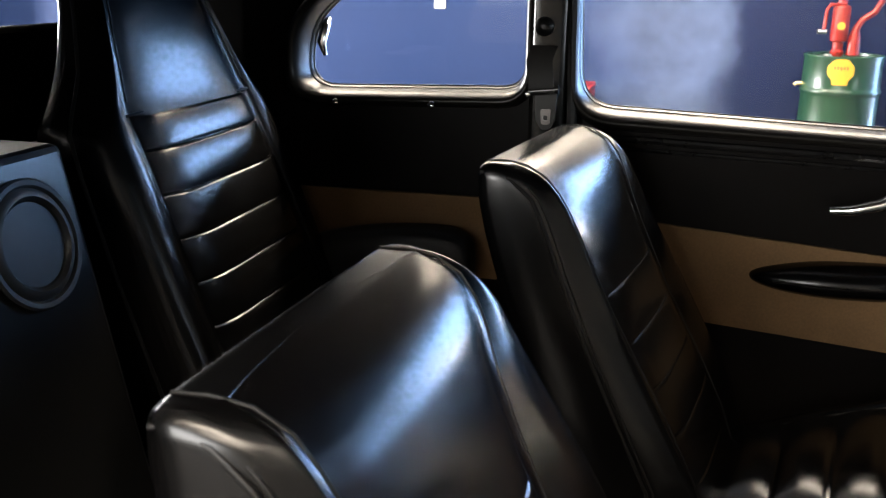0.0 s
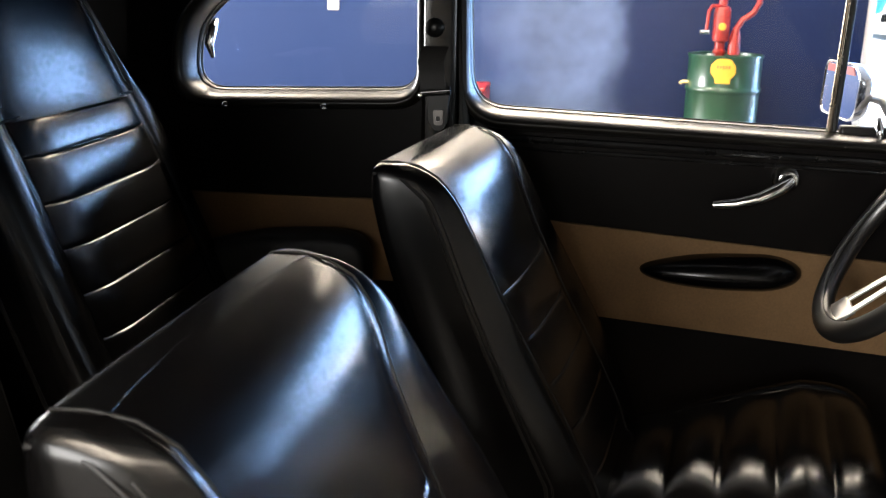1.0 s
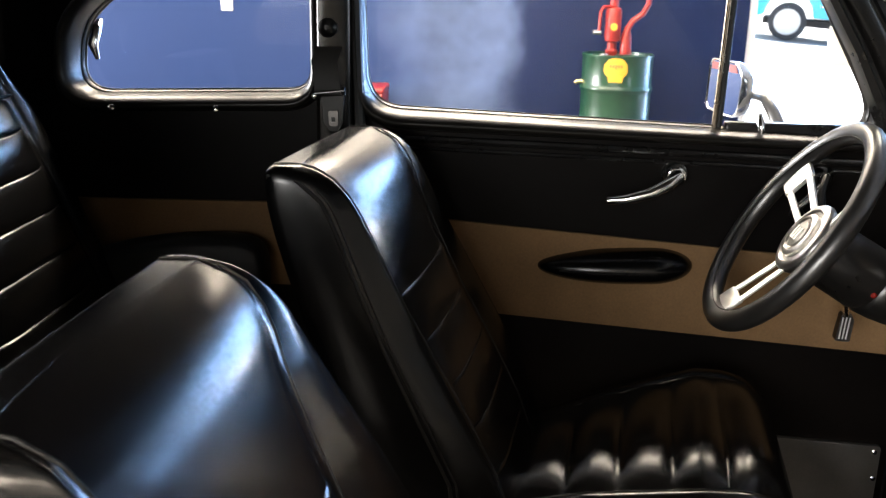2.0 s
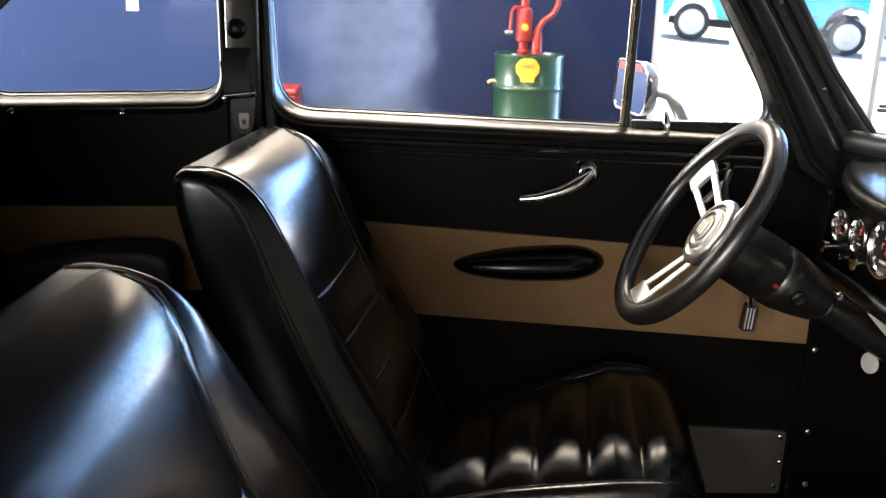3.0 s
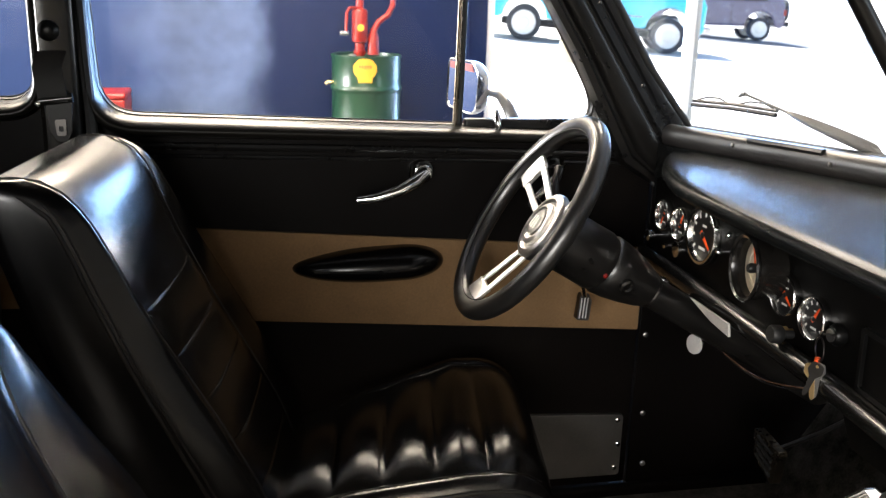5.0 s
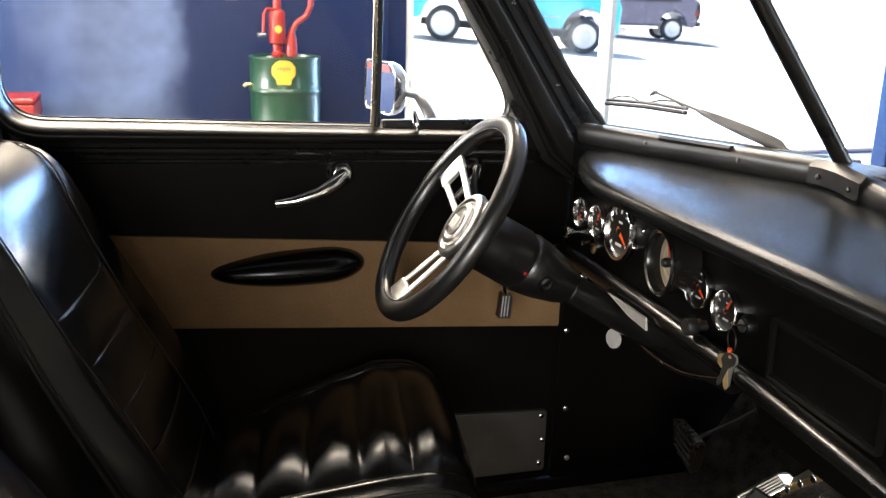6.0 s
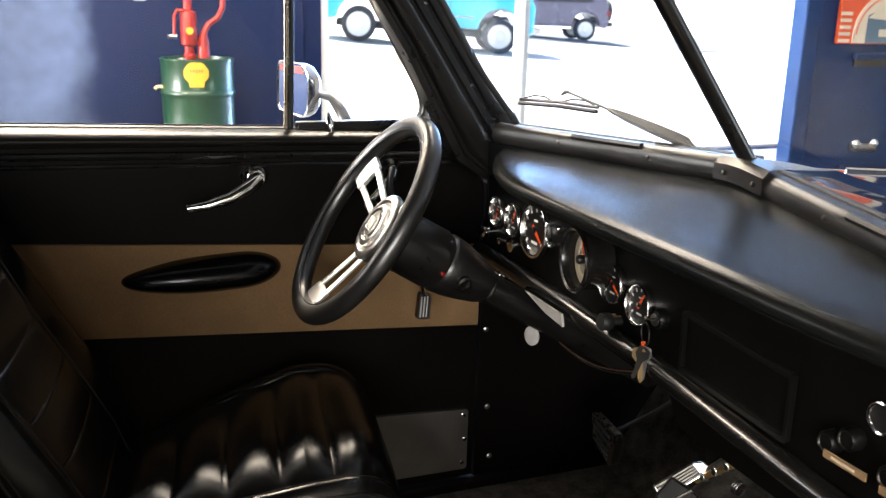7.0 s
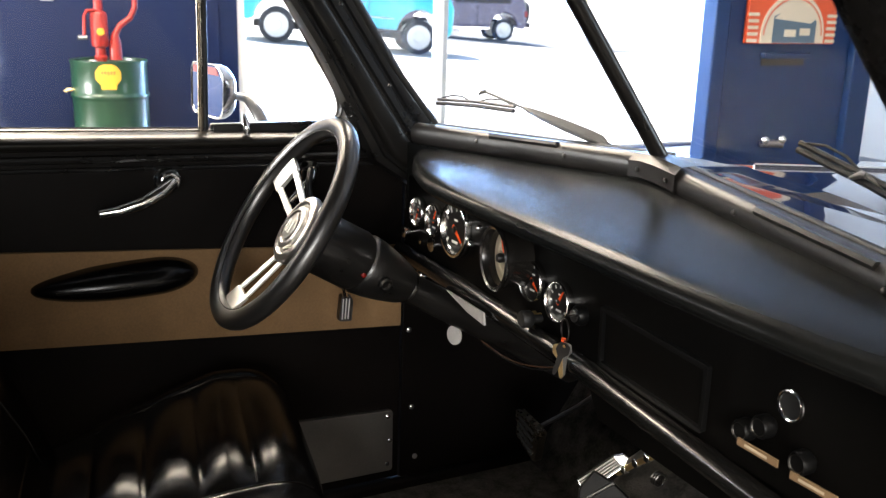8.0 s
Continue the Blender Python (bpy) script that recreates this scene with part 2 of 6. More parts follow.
def tube(path, radius, n=12, bm=None, cap=True, flat=1.0):
    """Round bar along a polyline; radius may be a list; flat squeezes it across."""
    path = [Vector(p) for p in path]
    rad = radius if isinstance(radius, (list, tuple)) else [radius] * len(path)
    rings, side = [], None
    for i, p in enumerate(path):
        d = (path[min(i + 1, len(path) - 1)] - path[max(i - 1, 0)]).normalized()
        if side is None:
            ref = Vector((0, 0, 1)) if abs(d.z) < 0.9 else Vector((1, 0, 0))
            side = d.cross(ref).normalized()
        side = (side - d * side.dot(d)).normalized()
        up = d.cross(side)
        rings.append([p + rad[i] * (math.cos(a) * side + flat * math.sin(a) * up)
                      for a in (2 * math.pi * k / n for k in range(n))])
    return loft(rings, cap, True, bm)


def basis(centre, axis, up=(0, 0, 1)):
    """Matrix whose z runs along axis."""
    z = Vector(axis).normalized()
    x = Vector(up).cross(z)
    if x.length < 1e-4:
        x = Vector((1, 0, 0))
    x.normalize()
    y = z.cross(x)
    m = Matrix((x, y, z)).transposed().to_4x4()
    m.translation = Vector(centre)
    return m


def lathe(profile, centre, axis, n=32, bm=None, cap=True):
    """Turns (radius, height) pairs round an axis."""
    m = basis(centre, axis)
    rings = [[m @ Vector((r * math.cos(2 * math.pi * k / n), r * math.sin(2 * math.pi * k / n), h)) for k in range(n)]
             for r, h in profile]
    return loft(rings, cap, True, bm)


def ring_torus(centre, axis, major, minor, n=48, k=10, arc=None, bm=None):
    m = basis(centre, axis)
    a0, a1 = arc or (0, 2 * math.pi)
    if arc is None:
        rings = []
        for i in range(n):
            a = 2 * math.pi * i / n
            rings.append([m @ Vector(((major + minor * math.cos(b)) * math.cos(a), (major + minor * math.cos(b)) * math.sin(a),
                                      minor * math.sin(b))) for b in (2 * math.pi * j / k for j in range(k))])
        return loft(rings + [rings[0]], False, True, bm)
    pts = [m @ Vector((major * math.cos(a0 + (a1 - a0) * i / n), major * math.sin(a0 + (a1 - a0) * i / n), 0)) for i in range(n + 1)]
    return tube(pts, minor, k, bm)


def rounded(corners, seg=6):
    """Outline with rounded corners from (u, v, radius) in order."""
    out, n = [], len(corners)
    for i in range(n):
        p = Vector(corners[i][:2])
        a = (Vector(corners[i - 1][:2]) - p)
        b = (Vector(corners[(i + 1) % n][:2]) - p)
        r = corners[i][2]
        da, db = a.normalized(), b.normalized()
        ang = da.angle(db)
        t = min(r / max(math.tan(ang / 2), 1e-3), a.length * 0.48, b.length * 0.48)
        p0, p1 = p + da * t, p + db * t
        for k in range(seg + 1):
            s = k / seg
            out.append(p0 * (1 - s) ** 2 + p * 2 * s * (1 - s) + p1 * s ** 2)
    return out


def slab(outlines, to3d, d0, d1):
    """Flat plate with holes: outlines of (u, v), the first the outside; to3d(u, v, d) places it, d0 to d1 its thickness."""
    bm = bmesh.new()
    edges = []
    for o in outlines:
        vs = [bm.verts.new(to3d(u, v, d0)) for u, v in o]
        edges += [bm.edges.new((vs[i], vs[(i + 1) % len(vs)])) for i in range(len(vs))]
    bmesh.ops.triangle_fill(bm, use_beauty=True, edges=edges)
    ext = bmesh.ops.extrude_face_region(bm, geom=bm.faces[:])
    shift = Vector(to3d(0, 0, d1)) - Vector(to3d(0, 0, d0))
    bmesh.ops.translate(bm, verts=[g for g in ext["geom"] if isinstance(g, bmesh.types.BMVert)], vec=shift)
    return bm


def xz(u, v, d):
    return (u, d, v)


def yz(u, v, d):
    return (d, u, v)


def moulding(inner, outer, y_in, y_ridge, y_out):
    """Window garnish between two outlines in the x-z plane: a slim bead by the glass, then one full round roll."""
    prof = [(0.0, y_in), (0.02, y_in - 0.006), (0.06, y_in - 0.010), (0.10, y_in - 0.007)]
    prof += [(0.10 + 0.50 * (1 - math.cos(math.pi / 2 * k / 9)), y_in - 0.007 - (y_in - 0.007 - y_ridge) * math.sin(math.pi / 2 * k / 9)) for k in range(1, 10)]
    prof += [(0.60 + 0.34 * math.sin(math.pi / 2 * k / 7), y_ridge + (y_out - 0.004 - y_ridge) * (1 - math.cos(math.pi / 2 * k / 7))) for k in range(1, 8)]
    prof += [(0.96, y_out - 0.001), (1.0, y_out)]
    return loft([[(a.x + (b.x - a.x) * s, y, a.y + (b.y - a.y) * s) for a, b in zip(inner, outer)] for s, y in prof], cap=False)


def screw(name, at, axis, r, parent, material=None):
    m = lathe([(r, 0), (r, r * 0.35), (r * 0.6, r * 0.6), (r * 0.15, r * 0.65)], at, axis, 10)
    return part(name, m, material or STEEL, parent)

# ---- the showroom ----


def ground_height(x, y):
    if y < 6.6:
        return -0.03
    k = min(1.0, (y - 6.6) / 12.0)
    return -0.03 - 0.056 * (max(-6.0, min(18.0, x)) - 4.0) * k + 0.0413 * (min(y, 45.0) - 6.6)


def build_ground():
    xs = [-1500, -300, -60, -20, -6, -2, 2, 6, 10, 14, 18, 24, 60, 300, 1500]
    ys = [-1500, -200, -20, 3, 6.6, 8.5, 11, 14, 18.6, 24, 30, 38, 45, 80, 300, 1500]
    rings = [[(x, y, ground_height(x, y)) for x in xs] for y in ys]
    return single("ground", loft(rings, cap=False, closed=False), LOT, "sun-bleached pale concrete car park sloping gently up", "ground", "structure")


build_ground()
OPEN_X0, OPEN_X1, OPEN_Z = 1.60, 6.40, 3.4
single("floor", box(-7, 7.5, -7, 6.55, -0.025, 0.0), CONCRETE, "dark grey sealed concrete showroom floor", "floor", "structure")
single("wall_north", slab([[(-7, 0.0), (7.5, 0.0), (7.5, 3.6), (-7, 3.6)],
                           [(OPEN_X0, 0.012), (OPEN_X1, 0.012), (OPEN_X1, OPEN_Z), (OPEN_X0, OPEN_Z)]], xz, 6.35, 6.55),
       BLUEWALL, "deep blue painted showroom wall with shop window", "wall", "structure", smooth=0)
# openings in these three walls are unseen, added to go with the fill lamps
single("wall_west", slab([[(-7, 0), (6.35, 0), (6.35, 3.6), (-7, 3.6)],
                          [(2.4, 0.4), (5.8, 0.4), (5.8, 3.35), (2.4, 3.35)]], yz, -7.2, -7.0),
       BLUEWALL, "deep blue painted side wall with an opening added for fill light", "wall", "structure", smooth=0)
single("wall_south", slab([[(-7, 0), (7.5, 0), (7.5, 3.6), (-7, 3.6)],
                           [(-4.9, 1.1), (-1.5, 1.1), (-1.5, 3.1), (-4.9, 3.1)]], xz, -7.2, -7.0),
       BEIGE, "plain beige back wall with an opening added for fill light", "wall", "structure", smooth=0)
single("wall_east", slab([[(-7, 0), (6.35, 0), (6.35, 3.6), (-7, 3.6)],
                          [(-5.0, 0.02), (-2.0, 0.02), (-2.0, 2.8), (-5.0, 2.8)]], yz, 7.5, 7.7),
       BEIGE, "plain beige side wall with an opening added for fill light", "wall", "structure", smooth=0)
single("ceiling", box(-7, 7.5, -7, 6.55, 3.6, 3.75), CEIL, "white painted showroom ceiling", "ceiling", "structure")

# panel on the blue wall that carries the painted pale patch of light
single("lit_wall_panel", box(-6.9, 1.45, 6.325, 6.346, 0.0, 1.95), LITBLUE, "blue wall panel with a pale patch of light painted in", "wall panel", "structure", bevel=0.004)


# unseen pale board, added so rim, spokes and sill have something bright to reflect
single("upper_bounce_board", box(-6.9, 1.45, 6.322, 6.347, 1.955, 3.595), UPPERBOUNCE, "unseen pale board above the wall panel, added as a reflector", "wall", "structure", bevel=0.004)


def build_storefront():
    w = thing("window_1", (4.0, 6.45, 0), "tall shop window with cream metal frame", "window", kind="structure")
    for x0, x1 in ((OPEN_X0, OPEN_X0 + 0.07), (OPEN_X1 - 0.07, OPEN_X1)):
        part("window_frame", box(x0, x1, 6.40, 6.50, 0.045, OPEN_Z), FRAMEWHITE, w, bevel=0.006)
    part("mullion", box(3.36, 3.425, 6.41, 6.50, 0.045, OPEN_Z), FRAMEWHITE, w, "cream upright bar", bevel=0.006)
    # grey-green bar, with its backlit darkness put into the colour
    part("mullion", box(3.428, 3.47, 6.42, 6.49, 0.045, OPEN_Z), MULLION, w, "grey-green upright bar", bevel=0.004)
    for z0, z1 in ((0.012, 0.045), (OPEN_Z - 0.08, OPEN_Z)):
        for x0, x1 in ((OPEN_X0 + 0.07, 3.36), (3.47, OPEN_X1 - 0.07)):
            part("window_frame", box(x0, x1, 6.40, 6.50, z0, z1), FRAMEWHITE, w, bevel=0.006)
    for x0, x1 in ((OPEN_X0 + 0.07, 3.36), (3.47, OPEN_X1 - 0.07)):
        p = part("pane", box(x0, x1, 6.446, 6.452, 0.045, OPEN_Z - 0.08), GLASS, w, smooth=0)
        p.visible_shadow = False
    part("notice", box(2.24, 2.50, 6.436, 6.442, 0.82, 1.12), SIGNCREAM, w, "faded cream paper notice", smooth=0)


build_storefront()


def build_ceiling_light(x, y):
    f = thing("ceiling_light", (x, y, 3.6), "unseen long flat ceiling light with glowing warm diffuser", "ceiling light", "ceiling lights")
    part("frame", box(x - 0.95, x + 0.95, y - 0.30, y + 0.30, 3.55, 3.598), CEIL, f, bevel=0.01)
    part("diffuser", box(x - 0.90, x + 0.90, y - 0.25, y + 0.25, 3.535, 3.549), DIFFUSER, f, "glowing warm diffuser")
    return f


lamp = build_ceiling_light(-2.9, 3.4)
# copies hang out of view; some are added only as fill for the cabin
for lx, ly in ((0.75, 2.95), (-0.7, 3.4), (-0.7, 5.0), (-0.6, -3.0), (-3.0, -3.0), (-0.6, -4.6)):
    copy_thing(lamp, Matrix.Translation((lx, ly, 3.6)))


def build_drum(x, y):
    d = thing("oil_drum", (x, y, 0), "dark green painted steel oil drum standing on the floor", "oil drum")
    r, h = 0.255, 0.905
    prof = [(r - 0.01, 0), (r + 0.006, 0.006), (r + 0.006, 0.018), (r, 0.03)]
    for zc in (0.34, 0.660):
        prof += [(r, zc - 0.03), (r + 0.004, zc - 0.018), (r + 0.011, zc - 0.006), (r + 0.011, zc + 0.006), (r + 0.004, zc + 0.018), (r, zc + 0.03)]
    prof += [(r, h - 0.03), (r + 0.007, h - 0.014), (r + 0.007, h - 0.004), (r + 0.001, h), (r - 0.012, h - 0.004), (r - 0.014, h - 0.02), (0.02, h - 0.022)]
    part("body", lathe(prof, (x, y, 0), (0, 0, 1), 48), GREEN, d)
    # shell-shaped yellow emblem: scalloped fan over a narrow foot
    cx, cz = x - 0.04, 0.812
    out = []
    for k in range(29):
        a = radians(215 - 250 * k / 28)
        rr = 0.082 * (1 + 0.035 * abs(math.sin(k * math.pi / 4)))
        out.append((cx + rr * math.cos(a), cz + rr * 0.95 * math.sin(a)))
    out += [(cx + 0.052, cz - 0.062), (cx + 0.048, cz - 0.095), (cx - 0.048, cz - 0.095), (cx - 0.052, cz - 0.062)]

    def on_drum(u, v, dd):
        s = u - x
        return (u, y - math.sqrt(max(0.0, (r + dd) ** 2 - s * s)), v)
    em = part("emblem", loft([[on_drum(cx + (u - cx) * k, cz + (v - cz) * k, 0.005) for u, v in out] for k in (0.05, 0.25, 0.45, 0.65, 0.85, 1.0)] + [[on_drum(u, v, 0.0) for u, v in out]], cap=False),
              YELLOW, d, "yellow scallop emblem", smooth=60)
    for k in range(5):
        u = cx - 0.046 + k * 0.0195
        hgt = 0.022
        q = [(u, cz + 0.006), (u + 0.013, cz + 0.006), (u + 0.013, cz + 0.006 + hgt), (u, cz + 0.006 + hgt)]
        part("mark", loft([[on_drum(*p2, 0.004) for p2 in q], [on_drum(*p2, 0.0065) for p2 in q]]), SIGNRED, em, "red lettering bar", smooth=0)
    part("bung", lathe([(0.03, 0), (0.03, 0.02), (0.022, 0.028)], (x - 0.12, y - 0.12, h - 0.022), (0, 0, 1), 14), STEEL, d)
    part("tap", tube([(x - 0.25, y - 0.02, 0.70), (x - 0.29, y - 0.03, 0.70), (x - 0.305, y - 0.03, 0.685)], 0.014, 8), BRASS, d, "small brass tap")
    return d


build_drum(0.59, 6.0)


def build_pump(x, y):
    p = thing("hand_pump", (x, y, 0.905), "red painted rotary hand pump mounted on the oil drum", "pump")
    part("body", lathe([(0.03, -0.02), (0.045, 0.0), (0.045, 0.02), (0.035, 0.03), (0.035, 0.08), (0.055, 0.09), (0.058, 0.12), (0.058, 0.30), (0.05, 0.32),
                        (0.03, 0.33), (0.03, 0.55), (0.04, 0.56), (0.04, 0.60), (0.01, 0.61)], (x - 0.05, y, 0.905), (0, 0, 1), 24), RED, p)
    part("badge", lathe([(0.026, 0), (0.026, 0.008), (0.005, 0.01)], (x - 0.05, y - 0.058, 1.095), (0, -1, 0), 16), YELLOW, p, "small round yellow badge")
    part("spout", tube([(x + 0.05, y, 0.90), (x + 0.05, y, 1.02), (x + 0.055, y, 1.08), (x + 0.09, y, 1.14), (x + 0.16, y, 1.19), (x + 0.195, y, 1.26), (x + 0.20, y, 1.45),
                        (x + 0.17, y, 1.52), (x + 0.10, y, 1.55)], [0.045, 0.040, 0.024, 0.021, 0.021, 0.021, 0.021, 0.021, 0.021], 12), RED, p)
    part("handle", tube([(x - 0.06, y - 0.02, 1.235), (x - 0.13, y - 0.05, 1.235), (x - 0.15, y - 0.05, 1.20), (x - 0.155, y - 0.05, 1.08), (x - 0.16, y - 0.05, 1.06)], 0.012, 8), RED, p)
    part("grip", tube([(x - 0.20, y - 0.06, 1.055), (x - 0.14, y - 0.05, 1.055)], 0.016, 8), STEEL, p, "worn bare metal grip")


build_pump(0.59, 6.0)

box_red = thing("tool_box", (-1.2, 6.0, 0), "red steel tool cabinet against the wall", "tool cabinet")
part("body", box(-1.58, -1.12, 5.80, 6.22, 0.06, 0.58), RED, box_red, bevel=0.01)
part("lid", box(-1.585, -1.115, 5.795, 6.225, 0.581, 0.625), RED, box_red, bevel=0.015)
for fx in (-1.52, -1.2):
    for fy in (5.85, 6.17):
        part("foot", lathe([(0.02, 0), (0.02, 0.06), (0.012, 0.06)], (fx, fy, 0), (0, 0, 1), 10), RUBBER, box_red)


def build_outlet(x, z, tall, m):
    o = thing("wall_socket", (x, 6.35, z), "small pale metal wall socket box", "wall socket", "wall sockets")
    part("plate", box(x - 0.045, x + 0.045, 6.315, 6.35, z - tall / 2, z + tall / 2), m, o, bevel=0.006)
    part("insert", box(x - 0.02, x + 0.02, 6.309, 6.3145, z - 0.03, z + 0.03), FRAMEWHITE, o)


build_outlet(-2.39, 1.19, 0.12, FRAMEWHITE)
build_outlet(0.24, 1.37, 0.16, FRAMEWHITE)
build_outlet(0.76, 1.40, 0.16, STEEL)


def build_kiosk():
    k = thing("blue_cabinet", (5.0, 4.2, 0), "tall blue enamelled steel panel with raised frame posts", "cabinet")
    part("body", box(4.425, 5.68, 4.06, 4.16, 0.0, 2.9), KIOSK, k, bevel=0.008)
    part("post", box(4.29, 4.42, 4.00, 4.14, 0.0, 2.9), KIOSK, k, bevel=0.012)
    part("post", box(5.685, 5.90, 4.00, 4.16, 0.0, 2.9), KIOSK, k, bevel=0.012)
    part("top_rail", box(4.425, 5.68, 4.00, 4.055, 2.72, 2.9), KIOSK, k, bevel=0.008)
    part("slot_hood", box(4.78, 5.23, 4.005, 4.055, 1.035, 1.075), KIOSK, k, "projecting lip over the slot", bevel=0.006)
    part("slot", box(4.80, 5.21, 4.045, 4.058, 0.985, 1.033), DIAL, k, "dark letter slot")
    part("lock", tube([(4.86, 4.02, 0.425), (5.06, 4.02, 0.410)], 0.028, 12), STEEL, k, "dull metal latch bar")
    for lx in (4.87, 5.04):
        part("latch_knob", lathe([(0.030, 0.0), (0.034, 0.02), (0.022, 0.04), (0.008, 0.045)], (lx, 4.015, 0.445), (0, -1, 0.3), 16), CHROME, k, "chrome latch knob")
    s = thing("wall_sign", (5.03, 4.03, 1.14), "orange-red enamel sign with cream arch and slate picture", "sign")
    part("plate", box(4.60, 5.46, 4.020, 4.054, 1.14, 1.66), SIGNRED, s, bevel=0.004)
    arch = [(4.72, 1.145)] + [(5.03 - 0.31 * math.cos(math.pi * i / 20), 1.20 + 0.29 * math.sin(math.pi * i / 20)) for i in range(21)] + [(5.34, 1.145)]
    part("arch", slab([arch], xz, 4.019, 4.012), SIGNCREAM, s, "cream arched field", smooth=0)
    arch2 = [(5.03 + 0.93 * (u - 5.03), 1.20 + 0.90 * (v - 1.20)) for u, v in arch[1:-1]]
    arch3 = [(5.03 + 0.90 * (u - 5.03), 1.20 + 0.87 * (v - 1.20)) for u, v in arch[1:-1]]
    part("arch_line", slab([arch2 + arch3[::-1]], xz, 4.011, 4.009), SIGNRED, s, "thin red line following the arch", smooth=0)
    part("picture", slab([[(4.83, 1.146), (5.25, 1.146), (5.25, 1.30), (5.20, 1.335), (4.90, 1.36), (4.83, 1.33)]], xz, 4.010, 4.007), SLATE, s, "slate-blue carton picture", smooth=0)
    part("picture_top", slab([[(4.83, 1.315), (5.19, 1.285), (5.25, 1.335), (5.10, 1.352), (4.91, 1.372)]], xz, 4.006, 4.003), SIGNCREAM, s, "pale top of the carton", smooth=0)
    for u0, u1, v in ((4.94, 5.05, 1.19), (5.09, 5.19, 1.20)):
        part("lettering_bar", slab([[(u0, v), (u1, v), (u1, v + 0.05), (u0, v + 0.05)]], xz, 4.006, 4.003), SIGNCREAM, s, "", smooth=0)
    for side in (4.60, 5.365):
        for i in range(5):
            part("stripe", box(side, side + 0.095, 4.014, 4.0195, 1.15 + i * 0.045, 1.172 + i * 0.045), SIGNCREAM, s, "cream stripe", smooth=0)


build_kiosk()


def build_round_sign(x, z, r):
    s = thing("round_sign", (x, 4.03, z - r), "round red enamel sign with white sweeping stripes and cream rim", "sign")
    d = part("rim", lathe([(r, 0.0), (r, 0.018), (r * 0.96, 0.022), (r * 0.80, 0.022), (r * 0.79, 0.016)], (x, 4.056, z), (0, -1, 0), 56), SIGNCREAM, s, "cream enamel rim")
    part("field", lathe([(r * 0.785, 0.016), (r * 0.785, 0.019), (r * 0.02, 0.0195)], (x, 4.056, z), (0, -1, 0), 48), SIGNRED, s, "orange-red field")
    for k in range(3):
        lo, hi = [], []
        for i in range(15):
            a = radians(-150 + 120 * i / 14)
            q = r * (0.66 - 0.19 * k)
            wd = 0.055 * r / 0.36 * math.sin(math.pi * i / 14) ** 0.6 + 0.002
            lo.append((x + q * math.cos(a) * 1.1, z + 0.10 * r + q * math.sin(a)))
            hi.append((x + (q - wd) * math.cos(a) * 1.1, z + 0.10 * r + (q - wd) * math.sin(a)))
        part("stripe", slab([lo + hi[::-1]], xz, 4.0364, 4.0335), SIGNCREAM, s, "white sweeping stripe", smooth=0)
    return s


build_round_sign(4.98, 2.22, 0.50)

# ---- vehicles outside ----


def build_wheel(parent, x, y, z, r, m):
    """m moves local car coordinates to the world."""
    w = lathe([(r * 0.62, -0.10), (r * 0.9, -0.11), (r * 0.99, -0.09), (r, -0.04), (r, 0.04), (r * 0.99, 0.09), (r * 0.9, 0.11), (r * 0.62, 0.10)], (x, y, z), (0, -1, 0), 32)
    bmesh.ops.transform(w, matrix=m, verts=w.verts)
    ty = part("wheel", w, TYRE, parent, "black rubber tyre")
    rim = lathe([(r * 0.70, 0.095), (r * 0.68, 0.125), (r * 0.60, 0.120), (r * 0.46, 0.106), (r * 0.32, 0.115), (r * 0.26, 0.140), (r * 0.1, 0.145)], (x, y, z), (0, -1, 0), 28)
    bmesh.ops.transform(rim, matrix=m, verts=rim.verts)
    part("rim", rim, FRAMEWHITE, ty, "white steel rim")


def side_profile(length, z0, z1, arches, roof):
    """Body side outline with wheel arches cut in; x runs along the car."""
    pts = [(-length / 2, z0 + 0.12), (-length / 2 + 0.08, z0)]
    for ax, ar in arches:
        pts += [(ax + ar * math.cos(a), z0 + 0.06 + ar * math.sin(a)) for a in (math.pi - math.pi * i / 12 for i in range(13))]
    pts += [(length / 2 - 0.08, z0), (length / 2, z0 + 0.12)]
    return pts + roof


